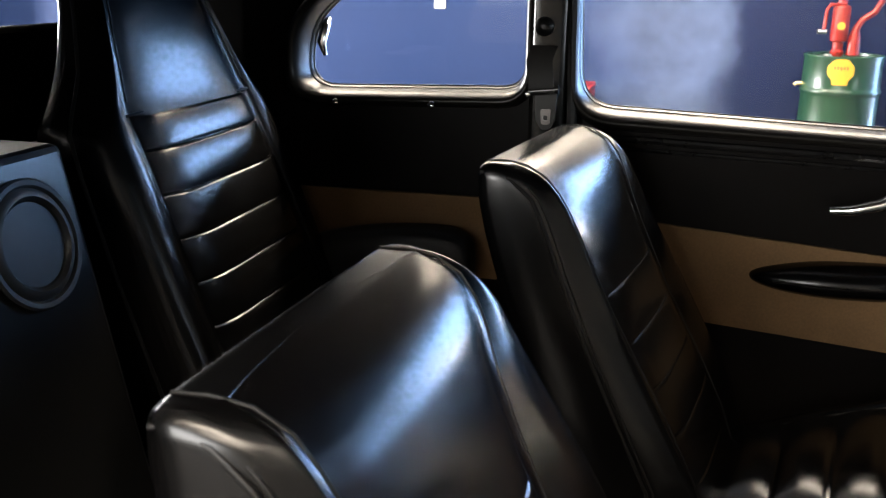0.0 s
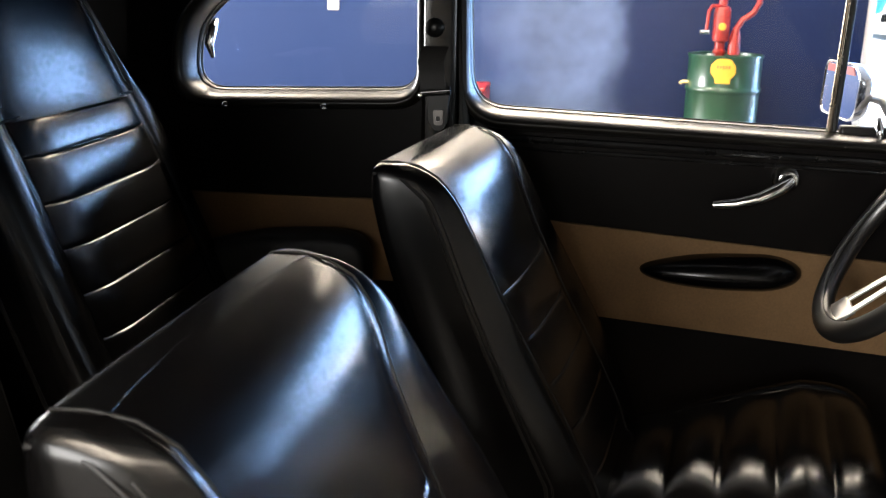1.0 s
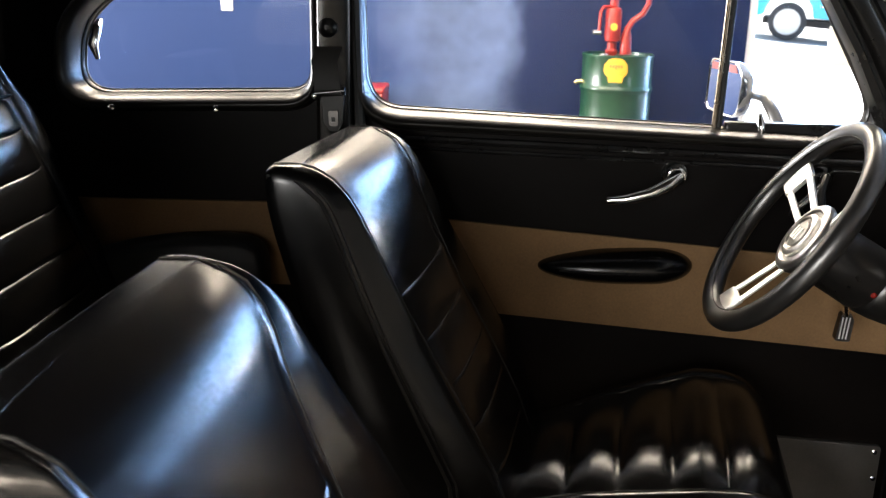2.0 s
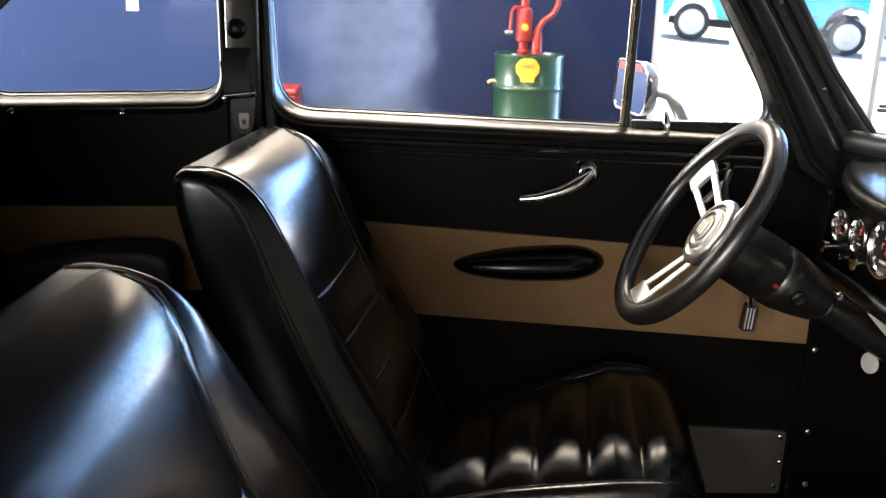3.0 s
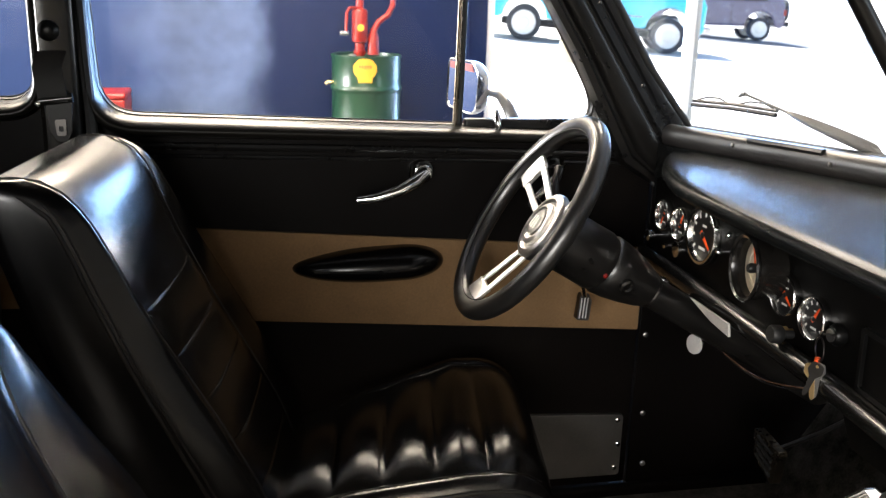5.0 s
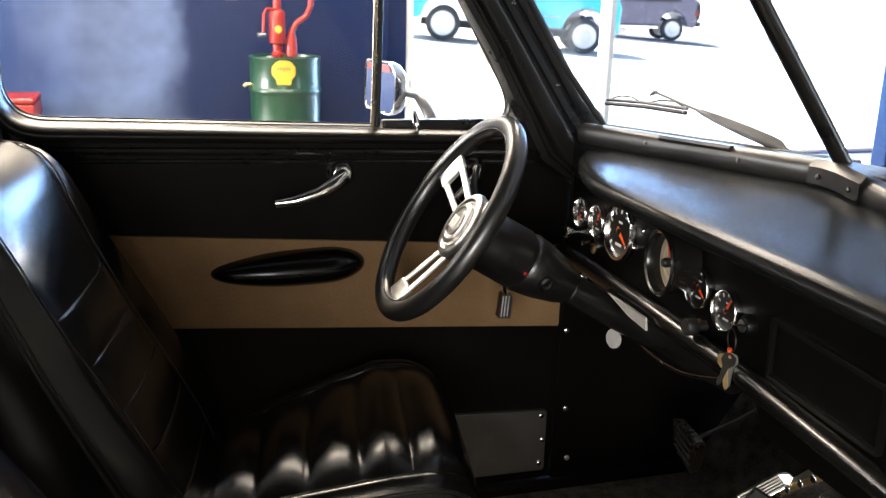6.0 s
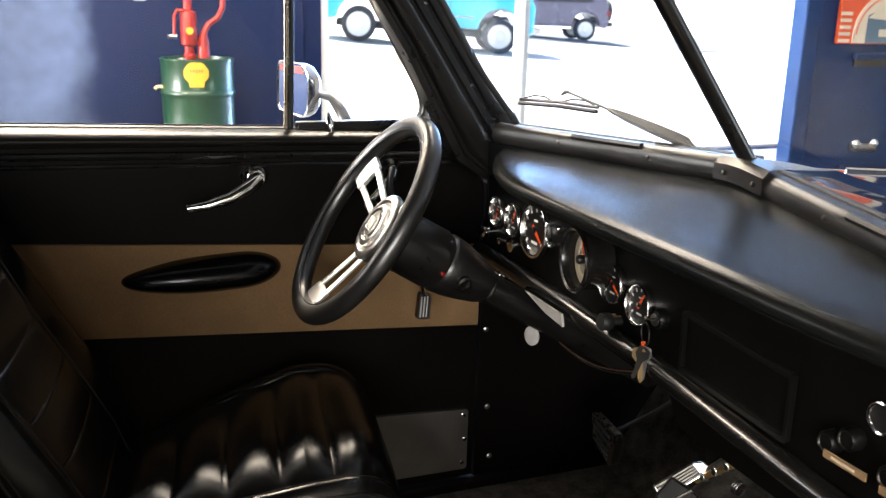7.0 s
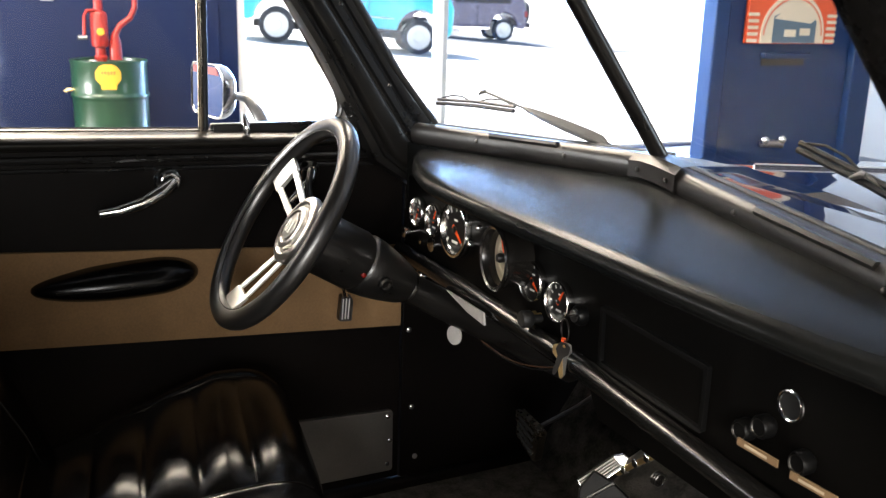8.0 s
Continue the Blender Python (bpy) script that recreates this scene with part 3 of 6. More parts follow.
def build_truck():
    ang = math.atan2(18.5 - 19.4, 8.9 - 6.0)
    slope = math.atan2(0.22 - 0.42, math.hypot(2.9, 0.9))
    m = Matrix.Translation((7.25, 18.95, ground_height(7.45, 18.95) + 0.0)) @ Matrix.Rotation(ang, 4, "Z") @ Matrix.Rotation(-slope, 4, "Y")
    t = thing("utility_vehicle", tuple(m.translation), "turquoise two-door utility vehicle parked in the sun", "car")
    wb, r = 3.04, 0.37
    roof = [(2.25, 1.05), (2.2, 1.12), (1.95, 1.80), (-0.4, 1.83), (-0.95, 1.15), (-2.2, 1.08), (-2.28, 0.9)]
    bm = slab([side_profile(4.5, 0.42, 1.1, ((-wb / 2, 0.47), (wb / 2, 0.47)), roof)], xz, -0.85, 0.85)
    bmesh.ops.transform(bm, matrix=m, verts=bm.verts)
    part("body", bm, TURQ, t, "turquoise painted body", smooth=0, bevel=0.05)
    for x in (-wb / 2, wb / 2):
        for y in (-0.72, 0.72):
            build_wheel(t, x, y, r, r, m)
    for nm, b2, mt in (("bumper", box(-2.42, -2.24, -0.8, 0.8, 0.48, 0.62), CHROME), ("bumper", box(2.24, 2.42, -0.8, 0.8, 0.48, 0.62), CHROME),
                       ("underbody", box(-2.0, 2.0, -0.6, 0.6, 0.3, 0.44), RUBBER), ("side_window", box(0.2, 1.75, -0.868, -0.852, 1.22, 1.66), DIAL),
                       ("side_window", box(-0.6, 0.1, -0.868, -0.852, 1.22, 1.66), DIAL), ("door_line", box(-0.705, -0.69, -0.856, -0.849, 0.50, 1.15), DIAL),
                       ("door_line", box(0.395, 0.41, -0.856, -0.849, 0.50, 1.15), DIAL), ("door_handle", box(0.18, 0.32, -0.875, -0.852, 0.98, 1.01), CHROME), ("side_trim", box(-0.95, 0.95, -0.860, -0.851, 0.70, 0.73), CHROME)):
        bmesh.ops.transform(b2, matrix=m, verts=b2.verts)
        part(nm, b2, mt, t, bevel=0.01)


build_truck()


def build_pickup():
    m = Matrix.Translation((13.45, 25.46, ground_height(13.9, 25.0))) @ Matrix.Rotation(radians(-14), 4, "Z")
    t = thing("suv", tuple(m.translation), "dark plum off-road car with spare wheel on its tail", "car")
    wb, r = 2.5, 0.33
    roof = [(1.95, 0.98), (1.75, 1.62), (-0.5, 1.65), (-1.0, 1.08), (-1.95, 1.02), (-2.02, 0.8)]
    bm = slab([side_profile(3.95, 0.36, 1.0, ((-wb / 2, 0.42), (wb / 2, 0.42)), roof)], xz, -0.8, 0.8)
    bmesh.ops.transform(bm, matrix=m, verts=bm.verts)
    part("body", bm, PLUM, t, "dark plum painted body", smooth=0, bevel=0.05)
    for x in (-wb / 2, wb / 2):
        for y in (-0.68, 0.68):
            build_wheel(t, x, y, r, r, m)
    sp = lathe([(0.1, -0.09), (0.30, -0.1), (0.33, -0.05), (0.33, 0.05), (0.30, 0.1), (0.1, 0.09)], (2.12, 0, 0.86), (1, 0, 0), 24)
    bmesh.ops.transform(sp, matrix=m, verts=sp.verts)
    part("spare_wheel", sp, TYRE, t, "black spare wheel")
    for nm, b2, mt in (("sill", box(-0.8, 0.8, -0.83, -0.802, 0.34, 0.42), CHROME), ("bumper", box(1.98, 2.10, -0.75, 0.75, 0.42, 0.56), RUBBER), ("side_window", box(-0.3, 1.45, -0.815, -0.801, 1.12, 1.5), DIAL),
                       ("tail_light", box(1.90, 1.985, -0.812, -0.74, 0.74, 0.90), RED), ("door_line", box(0.40, 0.412, -0.806, -0.799, 0.44, 1.05), DIAL)):
        bmesh.ops.transform(b2, matrix=m, verts=b2.verts)
        part(nm, b2, mt, t, bevel=0.01)


build_pickup()


def road_strip(x0, x1, y0, y1):
    rings = []
    for i in range(13):
        y = y0 + (y1 - y0) * i / 12
        rings.append([(x0 + (x1 - x0) * j / 16, y, ground_height(x0 + (x1 - x0) * j / 16, y) + 0.012) for j in range(17)])
    return loft(rings, cap=False, closed=False)


single("road", road_strip(9.5, 40, 23.5, 29.0), ASPHALT, "grey worn asphalt lane beyond the car park", "road", "structure")
# ---- the car: shell ----
DOOR_Y, QUARTER_Y = 0.68, 0.66
car = thing("vintage_car", (-0.2, 0.0, 0.3), "dark navy vintage two-door car with black and tan cabin", "car")


def slope_z(x, z_at_zero, k=-0.071):
    return z_at_zero + k * x


part("floor_pan", box(-1.75, 0.95, -0.66, 0.66, 0.30, 0.335), CARPET, car, "black carpeted floor")
part("rocker", box(-1.2, 0.9, -0.72, -0.66, 0.28, 0.40), NAVY, car, bevel=0.015)
part("rocker", box(-1.55, 0.95, 0.662, 0.74, 0.26, 0.358), VINYL, car, bevel=0.01)
part("headliner", loft([[(x, w * 0.93 * math.sin(a), zc - 0.055 - 0.085 * (1 - math.cos(a))) for a in (radians(-85 + 170 / 12 * i) for i in range(13))]
                        for x, zc, w in ((0.24, 1.53, 0.54), (0.0, 1.60, 0.58), (-0.5, 1.63, 0.62), (-1.0, 1.60, 0.64), (-1.35, 1.55, 0.66))], cap=False, closed=False), HEADLINER, car, "dark brown cloth headliner")
tun = []
for x in (-1.3, -0.4, 0.2, 0.5, 0.75, 0.95):
    hgt = {-1.3: 0.40, -0.4: 0.43, 0.2: 0.48, 0.5: 0.55, 0.75: 0.66, 0.95: 0.72}[x]
    w = 0.13 + 0.05 * max(0, x)
    tun.append([(x, -w - 0.05, 0.334), (x, -w, hgt - 0.05), (x, -w * 0.6, hgt), (x, w * 0.6, hgt), (x, w, hgt - 0.05), (x, w + 0.05, 0.334)])
part("tunnel", loft(tun), CARPET, car, "black carpeted transmission tunnel")
fw = [[(0.80, y, 0.33), (0.93, y, 0.52), (0.94, y, 1.05)] for y in (-0.66, -0.3, 0.0, 0.3, 0.66)]
part("firewall", loft(fw, cap=False, closed=False), CARPET, car, "black carpeted firewall")
part("kick_panel", box(0.475, 0.95, 0.677, 0.70, 0.33, 1.05), VINYL, car, "black vinyl kick panel", bevel=0.002)
for sx, sz in ((0.49, 0.70), (0.50, 0.52), (0.51, 0.40)):
    screw("screw", (sx, 0.677, sz), (0, -1, 0), 0.006, car)

# roof: arched shell from the windscreen header to the tail
roof_o, roof_i = [], []
for x, zc, w in ((0.26, 1.53, 0.54), (0.0, 1.60, 0.58), (-0.5, 1.63, 0.62), (-1.0, 1.58, 0.61), (-1.4, 1.53, 0.64), (-1.62, 1.48, 0.64)):
    roof_o.append([(x, w * math.sin(a), zc - 0.095 * (1 - math.cos(a))) for a in (radians(-90 + 15 * i) for i in range(13))])
part("roof", loft([r + [(p[0] + 0.01, p[1] * 0.95, p[2] - 0.03) for p in r[::-1]] for r in roof_o]), SATIN, car, "black painted roof shell")
part("rear_bulkhead", slab([[(-0.66, 0.33), (0.66, 0.33), (0.66, 1.34), (0.5, 1.46), (-0.5, 1.46), (-0.66, 1.34)],
                            [Vector(p) for p in rounded([(0.06, 1.285, 0.05), (0.615, 1.285, 0.08), (0.53, 1.42, 0.05), (0.06, 1.42, 0.04)])],
                            [Vector(p) for p in rounded([(-0.615, 1.285, 0.08), (-0.06, 1.285, 0.05), (-0.06, 1.42, 0.04), (-0.53, 1.42, 0.05)])]], yz, -1.55, -1.50),
     VINYL, car, "black trimmed rear bulkhead", smooth=0)
rw = rounded([(0.06, 1.285, 0.05), (0.615, 1.285, 0.08), (0.53, 1.42, 0.05), (0.06, 1.42, 0.04)], 8)
part("rear_window_trim", tube([(-1.495, p.x, p.y) for p in rw] + [(-1.495, rw[0].x, rw[0].y)], 0.007, 8), CHROME, car, "thin chrome rear window trim")
g = part("rear_window", box(-1.53, -1.526, -0.63, 0.63, 1.28, 1.43), GLASS, car, smooth=0)
g.visible_shadow = False
part("parcel_shelf", box(-1.50, -1.24, -0.64, 0.64, 1.06, 1.09), CARPET, car, "black carpeted parcel shelf", bevel=0.01)

# driver-side rear quarter
q_in = rounded([(-1.100, 1.173, 0.075), (-0.668, 1.187, 0.045), (-0.668, 1.43, 0.04), (-0.93, 1.43, 0.12), (-1.085, 1.295, 0.12)], 8)
q_out = rounded([(-1.140, 1.138, 0.10), (-0.640, 1.152, 0.07), (-0.643, 1.46, 0.06), (-0.945, 1.46, 0.14), (-1.122, 1.31, 0.14)], 8)
q_mid = [a.lerp(b, 0.75) for a, b in zip(q_in, q_out)]
part("quarter_trim", slab([[(-1.55, 0.33), (-0.60, 0.33), (-0.60, 1.48), (-1.40, 1.48), (-1.55, 1.40)], q_mid], xz, QUARTER_Y, QUARTER_Y + 0.02),
     VINYL, car, "black vinyl rear quarter trim", smooth=0)
part("quarter_skin", slab([[(-1.55, 0.33), (-0.60, 0.33), (-0.60, 1.48), (-1.40, 1.48), (-1.55, 1.40)], q_mid], xz, 0.735, 0.745), NAVY, car, smooth=0)
part("quarter_moulding", moulding(q_in, q_out, 0.70, 0.632, QUARTER_Y - 0.002), SILL, car, "gloss black window moulding")
part("quarter_chrome", tube([(p.x, 0.704, p.y) for p in q_in] + [(q_in[0].x, 0.704, q_in[0].y)], 0.0025, 6), DARKSTEEL, car, "thin bright window edge")
g = part("quarter_glass", slab([q_mid], xz, 0.716, 0.720), GLASS, car, smooth=0)
g.visible_shadow = False
for sx, sz in ((-1.02, 1.152), (-0.83, 1.155)):
    screw("screw", (sx, 0.628, sz), (0, -0.9, 0.4), 0.006, car, CHROME)
part("window_catch", tube([(-1.055, 0.69, 1.30), (-1.05, 0.66, 1.29), (-1.055, 0.65, 1.26), (-1.05, 0.655, 1.235)], [0.006, 0.010, 0.009, 0.004], 10), CHROME, car, "chrome window catch")
part("quarter_insert", slab([[(-1.40, 0.82), (-0.70, 0.82), (-0.70, 0.982), (-1.40, 0.974)]], xz, QUARTER_Y - 0.010, QUARTER_Y - 0.001), TAN, car, "tan suede quarter insert", smooth=0, bevel=0.003)
arm = []
for x, zt, zb in ((-1.45, 0.86, 0.60), (-1.20, 0.865, 0.60), (-1.10, 0.878, 0.60), (-1.03, 0.905, 0.60), (-0.94, 0.925, 0.60), (-0.84, 0.934, 0.62), (-0.76, 0.932, 0.70), (-0.735, 0.90, 0.80)):
    arm.append([(x, 0.649, zb), (x, 0.575, zb + 0.02), (x, 0.565, zt - 0.04), (x, 0.575, zt - 0.01), (x, 0.60, zt), (x, 0.649, zt)])
part("quarter_armrest", loft(arm), LEATHER_SIDE, car, "black padded rear armrest", sub=2)

# passenger-side rear quarter and pillar, behind the open door; unseen, they block side light
p_out = [(-1.55, 0.33), (-0.72, 0.33), (-0.72, 1.50), (-1.40, 1.50), (-1.55, 1.40)]
p_in = rounded([(-1.14, 1.17, 0.07), (-0.80, 1.17, 0.05), (-0.80, 1.42, 0.05), (-0.95, 1.42, 0.10), (-1.12, 1.29, 0.10)], 6)
part("passenger_quarter", slab([p_out, p_in], xz, -0.70, -0.66), VINYL, car, "black trimmed passenger-side quarter", smooth=0)
# unseen rail, hung low to keep overhead light off the door
part("passenger_roof_rail", box(-0.72, 0.24, -0.665, -0.585, 1.425, 1.545), PAINT, car, "unseen gloss black rail shading the door opening", bevel=0.01)
part("passenger_pillar", box(-0.80, -0.725, -0.72, -0.645, 0.34, 1.50), PAINT, car, "gloss black rear door pillar", bevel=0.008)

# B pillar and belt
part("b_pillar", loft([[(-0.652, 0.655, z), (-0.648, 0.632, z), (-0.640, 0.625, z), (-0.598, 0.625, z), (-0.588, 0.632, z), (-0.584, 0.672, z)] for z in (0.34, 0.9, 1.2, 1.46)]),
     PAINT, car, "gloss black door pillar")
part("door_seal", tube([(-0.572, 0.655, 0.45), (-0.572, 0.655, 1.10), (-0.578, 0.655, 1.25), (-0.582, 0.655, 1.44)], 0.010, 8), RUBBER, car, "black rubber door seal")
belt = thing("seat_belt", (-0.62, 0.615, 1.15), "black lap-and-shoulder belt hanging from the door pillar", "seat belt")
part("anchor_bolt", lathe([(0.017, 0), (0.017, 0.008), (0.011, 0.014), (0.003, 0.015)], (-0.624, 0.624, 1.302), (0, -1, 0), 16), PLASTIC, belt)
part("webbing", loft([[(-0.648 + dx, 0.618 - 0.006 * k, z), (-0.602 + dx, 0.616 - 0.006 * k, z), (-0.602 + dx, 0.613 - 0.006 * k, z), (-0.648 + dx, 0.615 - 0.006 * k, z)]
                      for k, (z, dx) in enumerate(((1.27, 0.004), (1.245, -0.004), (1.215, 0.0), (1.19, 0.004)))]), PAINT, belt, "black woven belt webbing")
part("loop", tube([(-0.645, 0.604, 1.190), (-0.592, 0.604, 1.196)], 0.008, 10), PAINT, belt)
part("loop_pin", lathe([(0.005, 0), (0.005, 0.004), (0.002, 0.005)], (-0.646, 0.600, 1.186), (0, -1, 0), 10), CHROME, belt)
bk = part("buckle", slab([rounded([(-0.634, 1.185, 0.004), (-0.594, 1.188, 0.004), (-0.597, 1.140, 0.012), (-0.606, 1.124, 0.008), (-0.620, 1.124, 0.008), (-0.630, 1.140, 0.012)])], xz, 0.603, 0.613), PLASTIC, belt, bevel=0.002)
part("tongue", slab([rounded([(-0.622, 1.160, 0.003), (-0.604, 1.161, 0.003), (-0.605, 1.134, 0.005), (-0.620, 1.134, 0.005)]),
                     rounded([(-0.617, 1.150, 0.002), (-0.609, 1.150, 0.002), (-0.609, 1.141, 0.002), (-0.617, 1.141, 0.002)])], xz, 0.599, 0.6025), DARKSTEEL, bk, "dull metal belt tongue")

# windscreen: two flat panes meeting in a V
W_L, W_C = Vector((0.49, 0.60, 1.135)), Vector((0.58, 0.0, 1.165))
W_R = Vector((0.49, -0.60, 1.125))
W_UP = Vector((-0.17, 0.0, 0.217))


def frame_bar(path, r, name, label, material=SATIN, flat=1.0):
    return part(name, tube(path, r, 12, flat=flat), material, car, label)


frame_bar([W_C + Vector((-0.003, 0, -0.01)), W_C + Vector((-0.003, 0, 0)) + W_UP * 1.8], 0.0112, "centre_post", "black painted centre post")
frame_bar([W_C + Vector((-0.012, 0, 0.004)), W_C + Vector((-0.012, 0, 0)) + W_UP * 1.8], 0.0052, "centre_seal", "black rubber strip", RUBBER)
for a, nm in ((W_L, "left"), (W_R, "right")):
    s = 1 if a.y > 0 else -1
    # flat-faced garnish rail under the glass, and the rubber above it
    rail, up = [], 0.016 if s > 0 else 0.010
    for t in (0.0, 0.25, 0.5, 0.75, 1.0):
        p = W_C.lerp(a, t) + Vector((0, 0, up))
        rail.append([p + Vector(v) for v in ((-0.032, 0, -0.040), (-0.038, 0, -0.034), (-0.0405, 0, -0.024), (-0.040, 0, -0.013), (-0.037, 0, -0.006), (-0.032, 0, -0.001), (-0.024, 0, 0.001), (-0.006, 0, -0.002), (0.0, 0, -0.03))])
    rl = part("windscreen_rail", loft(rail), RAILPAINT, car, "black painted windscreen garnish rail", smooth=70)
    part("windscreen_seal", tube([W_C.lerp(a, t) + Vector((0.004, 0, up - 0.005)) for t in (0, 0.3, 0.6, 0.9, 0.97)] + [a + Vector((-0.012, -0.016 * s, 0.035)), a + W_UP * 0.6 + Vector((0.012 if s > 0 else 0, -0.02 * s, 0)), a + W_UP * 1.8 + Vector((0.036 if s > 0 else 0, -0.05 * s, 0))], 0.0060, 10), RUBBER, car)
    for t, dz in ((0.285, -0.003), (0.656, 0.0)) if s > 0 else ((0.34, -0.007), (0.75, -0.012)):
        screw("screw", W_C.lerp(a, t) + Vector((-0.0405, 0, dz)), (-1, 0, 0.1), 0.0038, rl, DARKSTEEL)
    v0, v1 = W_C.lerp(a, 0.32 if s > 0 else 0.40) + Vector((-0.036, 0, up - 0.004)), W_C.lerp(a, 0.60 if s > 0 else 0.72) + Vector((-0.036, 0, up - 0.004))
    part("defroster_slot", tube([v0, v1], 0.0055, 6), DIAL, rl, "dark defroster slot")
    n = (a - W_C).cross(W_UP).normalized() * 0.002
    gb = bmesh.new()
    q4 = [W_C, a, a + W_UP * 1.75 + Vector((0, -0.05 * s, 0)), W_C + W_UP * 1.75]
    vv = [gb.verts.new(p + n) for p in q4] + [gb.verts.new(p - n) for p in q4]
    for f in ((0, 1, 2, 3), (7, 6, 5, 4), (0, 4, 5, 1), (1, 5, 6, 2), (2, 6, 7, 3), (3, 7, 4, 0)):
        gb.faces.new([vv[i] for i in f])
    g = part("windscreen_glass", gb, GLASS, car, smooth=0)
    g.visible_shadow = False
# bracket where the rails meet
part("rail_bracket", loft([[W_C.lerp(W_L, 0.055) + Vector(v), W_C.lerp(W_L, 0.02) + Vector(v), W_C.lerp(W_R, 0.03) + Vector(v), W_C.lerp(W_R, 0.06) + Vector(v), W_C.lerp(W_R, 0.125) + Vector(v)] for v in
                           ((-0.036, 0, -0.022), (-0.0445, 0, -0.017), (-0.0445, 0, 0.006), (-0.034, 0, 0.016), (-0.006, 0, 0.017))], cap=False, closed=False), RAILPAINT, car, "black joining bracket")
for s in (0.045, -0.045):
    p = W_C.lerp(W_L, 0.020) if s > 0 else W_C.lerp(W_R, 0.095)
    screw("screw", p + Vector((-0.047, 0, -0.006)), (-1, 0, 0.1), 0.0040, car, DARKSTEEL)

# windscreen pillars with stepped faces
FLARE = ((-0.34, 0.4), (-0.16, 0.9), (0.0, 1.45), (0.25, 1.25), (0.5, 1.05), (1.0, 1.0))


def interp_flare(t):
    for (a, fa), (b, fb) in zip(FLARE, FLARE[1:]):
        if t <= b:
            return fa + (fb - fa) * (t - a) / (b - a)
    return 1.0


for s in (1, -1):
    base, top = Vector((0.465 if s > 0 else 0.462, 0.645 * s, 1.12)), Vector((0.194 if s > 0 else 0.150, 0.60 * s, 1.505))
    prof = [(0.06, -0.012), (0.050, 0.000), (0.044, 0.002), (0.030, 0.001), (0.027, -0.005), (0.022, -0.005), (0.018, 0.004), (0.006, 0.005), (0.003, -0.001), (-0.002, -0.001), (-0.006, 0.008), (-0.012, 0.010), (-0.026, 0.010), (-0.034, 0.006), (-0.037, 0.000), (-0.042, 0.000), (-0.046, 0.005), (-0.056, 0.001), (-0.062, -0.02), (-0.05, -0.05), (0.05, -0.05)]
    rings = []
    for t in (-0.34, -0.16, -0.08, 0.0, 0.12, 0.25, 0.5, 0.75, 1.0):
        c = base.lerp(top, t)
        wide, flare = (1.2 if t < 0.05 else 1.0), interp_flare(t)
        d = (top - base).normalized()
        u = Vector((d.z, 0, -d.x)).normalized()
        rings.append([c + u * a * (wide if a > 0 else flare) + Vector((0, -s, 0)) * b for a, b in prof])
    part("a_pillar", loft(rings), SATIN, car, "black painted stepped windscreen pillar")
    for t in (0.235, 0.62):
        if s > 0:
            screw("screw", base.lerp(top, t) + Vector((0.012, -0.012, 0.010)), (0, -1, 0), 0.0040, car, DARKSTEEL)

# bonnet, cowl and wings
def bonnet_z(x, y):
    return 1.154 - 0.075 * max(0, x - 0.7) - 0.36 * abs(y) ** 2.2 + 0.004 * math.exp(-(y / 0.02) ** 2)


hood = []
for i in range(15):
    x = 0.72 + i * 0.1
    w = 0.50 - 0.09 * (i / 14)
    hood.append([(x, w * (j / 12 - 1) , bonnet_z(x, w * (j / 12 - 1))) for j in range(25)])
part("bonnet", loft(hood, cap=False, closed=False), NAVY, car, "glossy dark navy bonnet")
cowl = []
for y in [-0.62 + 1.24 * j / 24 for j in range(25)]:
    wy = 0.575 - 0.15 * abs(y)
    zt = bonnet_z(0.72, y * 0.8)
    cowl.append([(wy + 0.008, y, 1.150 - 0.05 * abs(y)), (0.64, y, 1.1465 - 0.045 * abs(y)), (0.70, y, zt - 0.010), (0.712, y, zt - 0.012)])
part("cowl", loft(cowl, cap=False, closed=False), NAVY, car, "dark navy cowl below the windscreen")
for s in (1, -1):
    wing = []
    for x, zt in ((0.97, 0.90), (1.1, 0.93), (1.3, 0.945), (1.5, 0.94), (1.9, 0.85), (2.15, 0.62)):
        wing.append([(x, s * (0.40 + 0.06), 0.55), (x, s * 0.46, zt - 0.04), (x, s * 0.58, zt), (x, s * 0.74, zt - 0.04), (x, s * 0.84, zt - 0.2), (x, s * 0.86, 0.35)])
    part("front_wing", loft(wing, cap=False, closed=False), NAVY, car, "dark navy front wing")
part("bonnet_hinge", tube([(0.74, 0, bonnet_z(0.74, 0) + 0.002), (2.1, 0, bonnet_z(2.1, 0) + 0.002)], 0.0025, 6), CHROME, car, "thin chrome centre strip")

part("nose_panel", box(2.085, 2.13, -0.41, 0.41, 0.42, 1.02), NAVY, car, "dark navy nose panel", bevel=0.02)
for wx in (1.52, -1.64):
    for wy in (-0.84, 0.84):
        s = 1 if wy > 0 else -1
        ty = part("wheel", lathe([(0.20, -0.08), (0.30, -0.085), (0.33, -0.05), (0.335, 0.0), (0.33, 0.05), (0.30, 0.085), (0.20, 0.08)], (wx, wy, 0.335), (0, s, 0), 40), TYRE, car, "black rubber tyre")
        part("rim", lathe([(0.205, 0.075), (0.20, 0.095), (0.17, 0.085), (0.08, 0.095), (0.06, 0.11), (0.02, 0.115)], (wx, wy, 0.335), (0, s, 0), 32), CHROME, ty, "polished wheel rim")


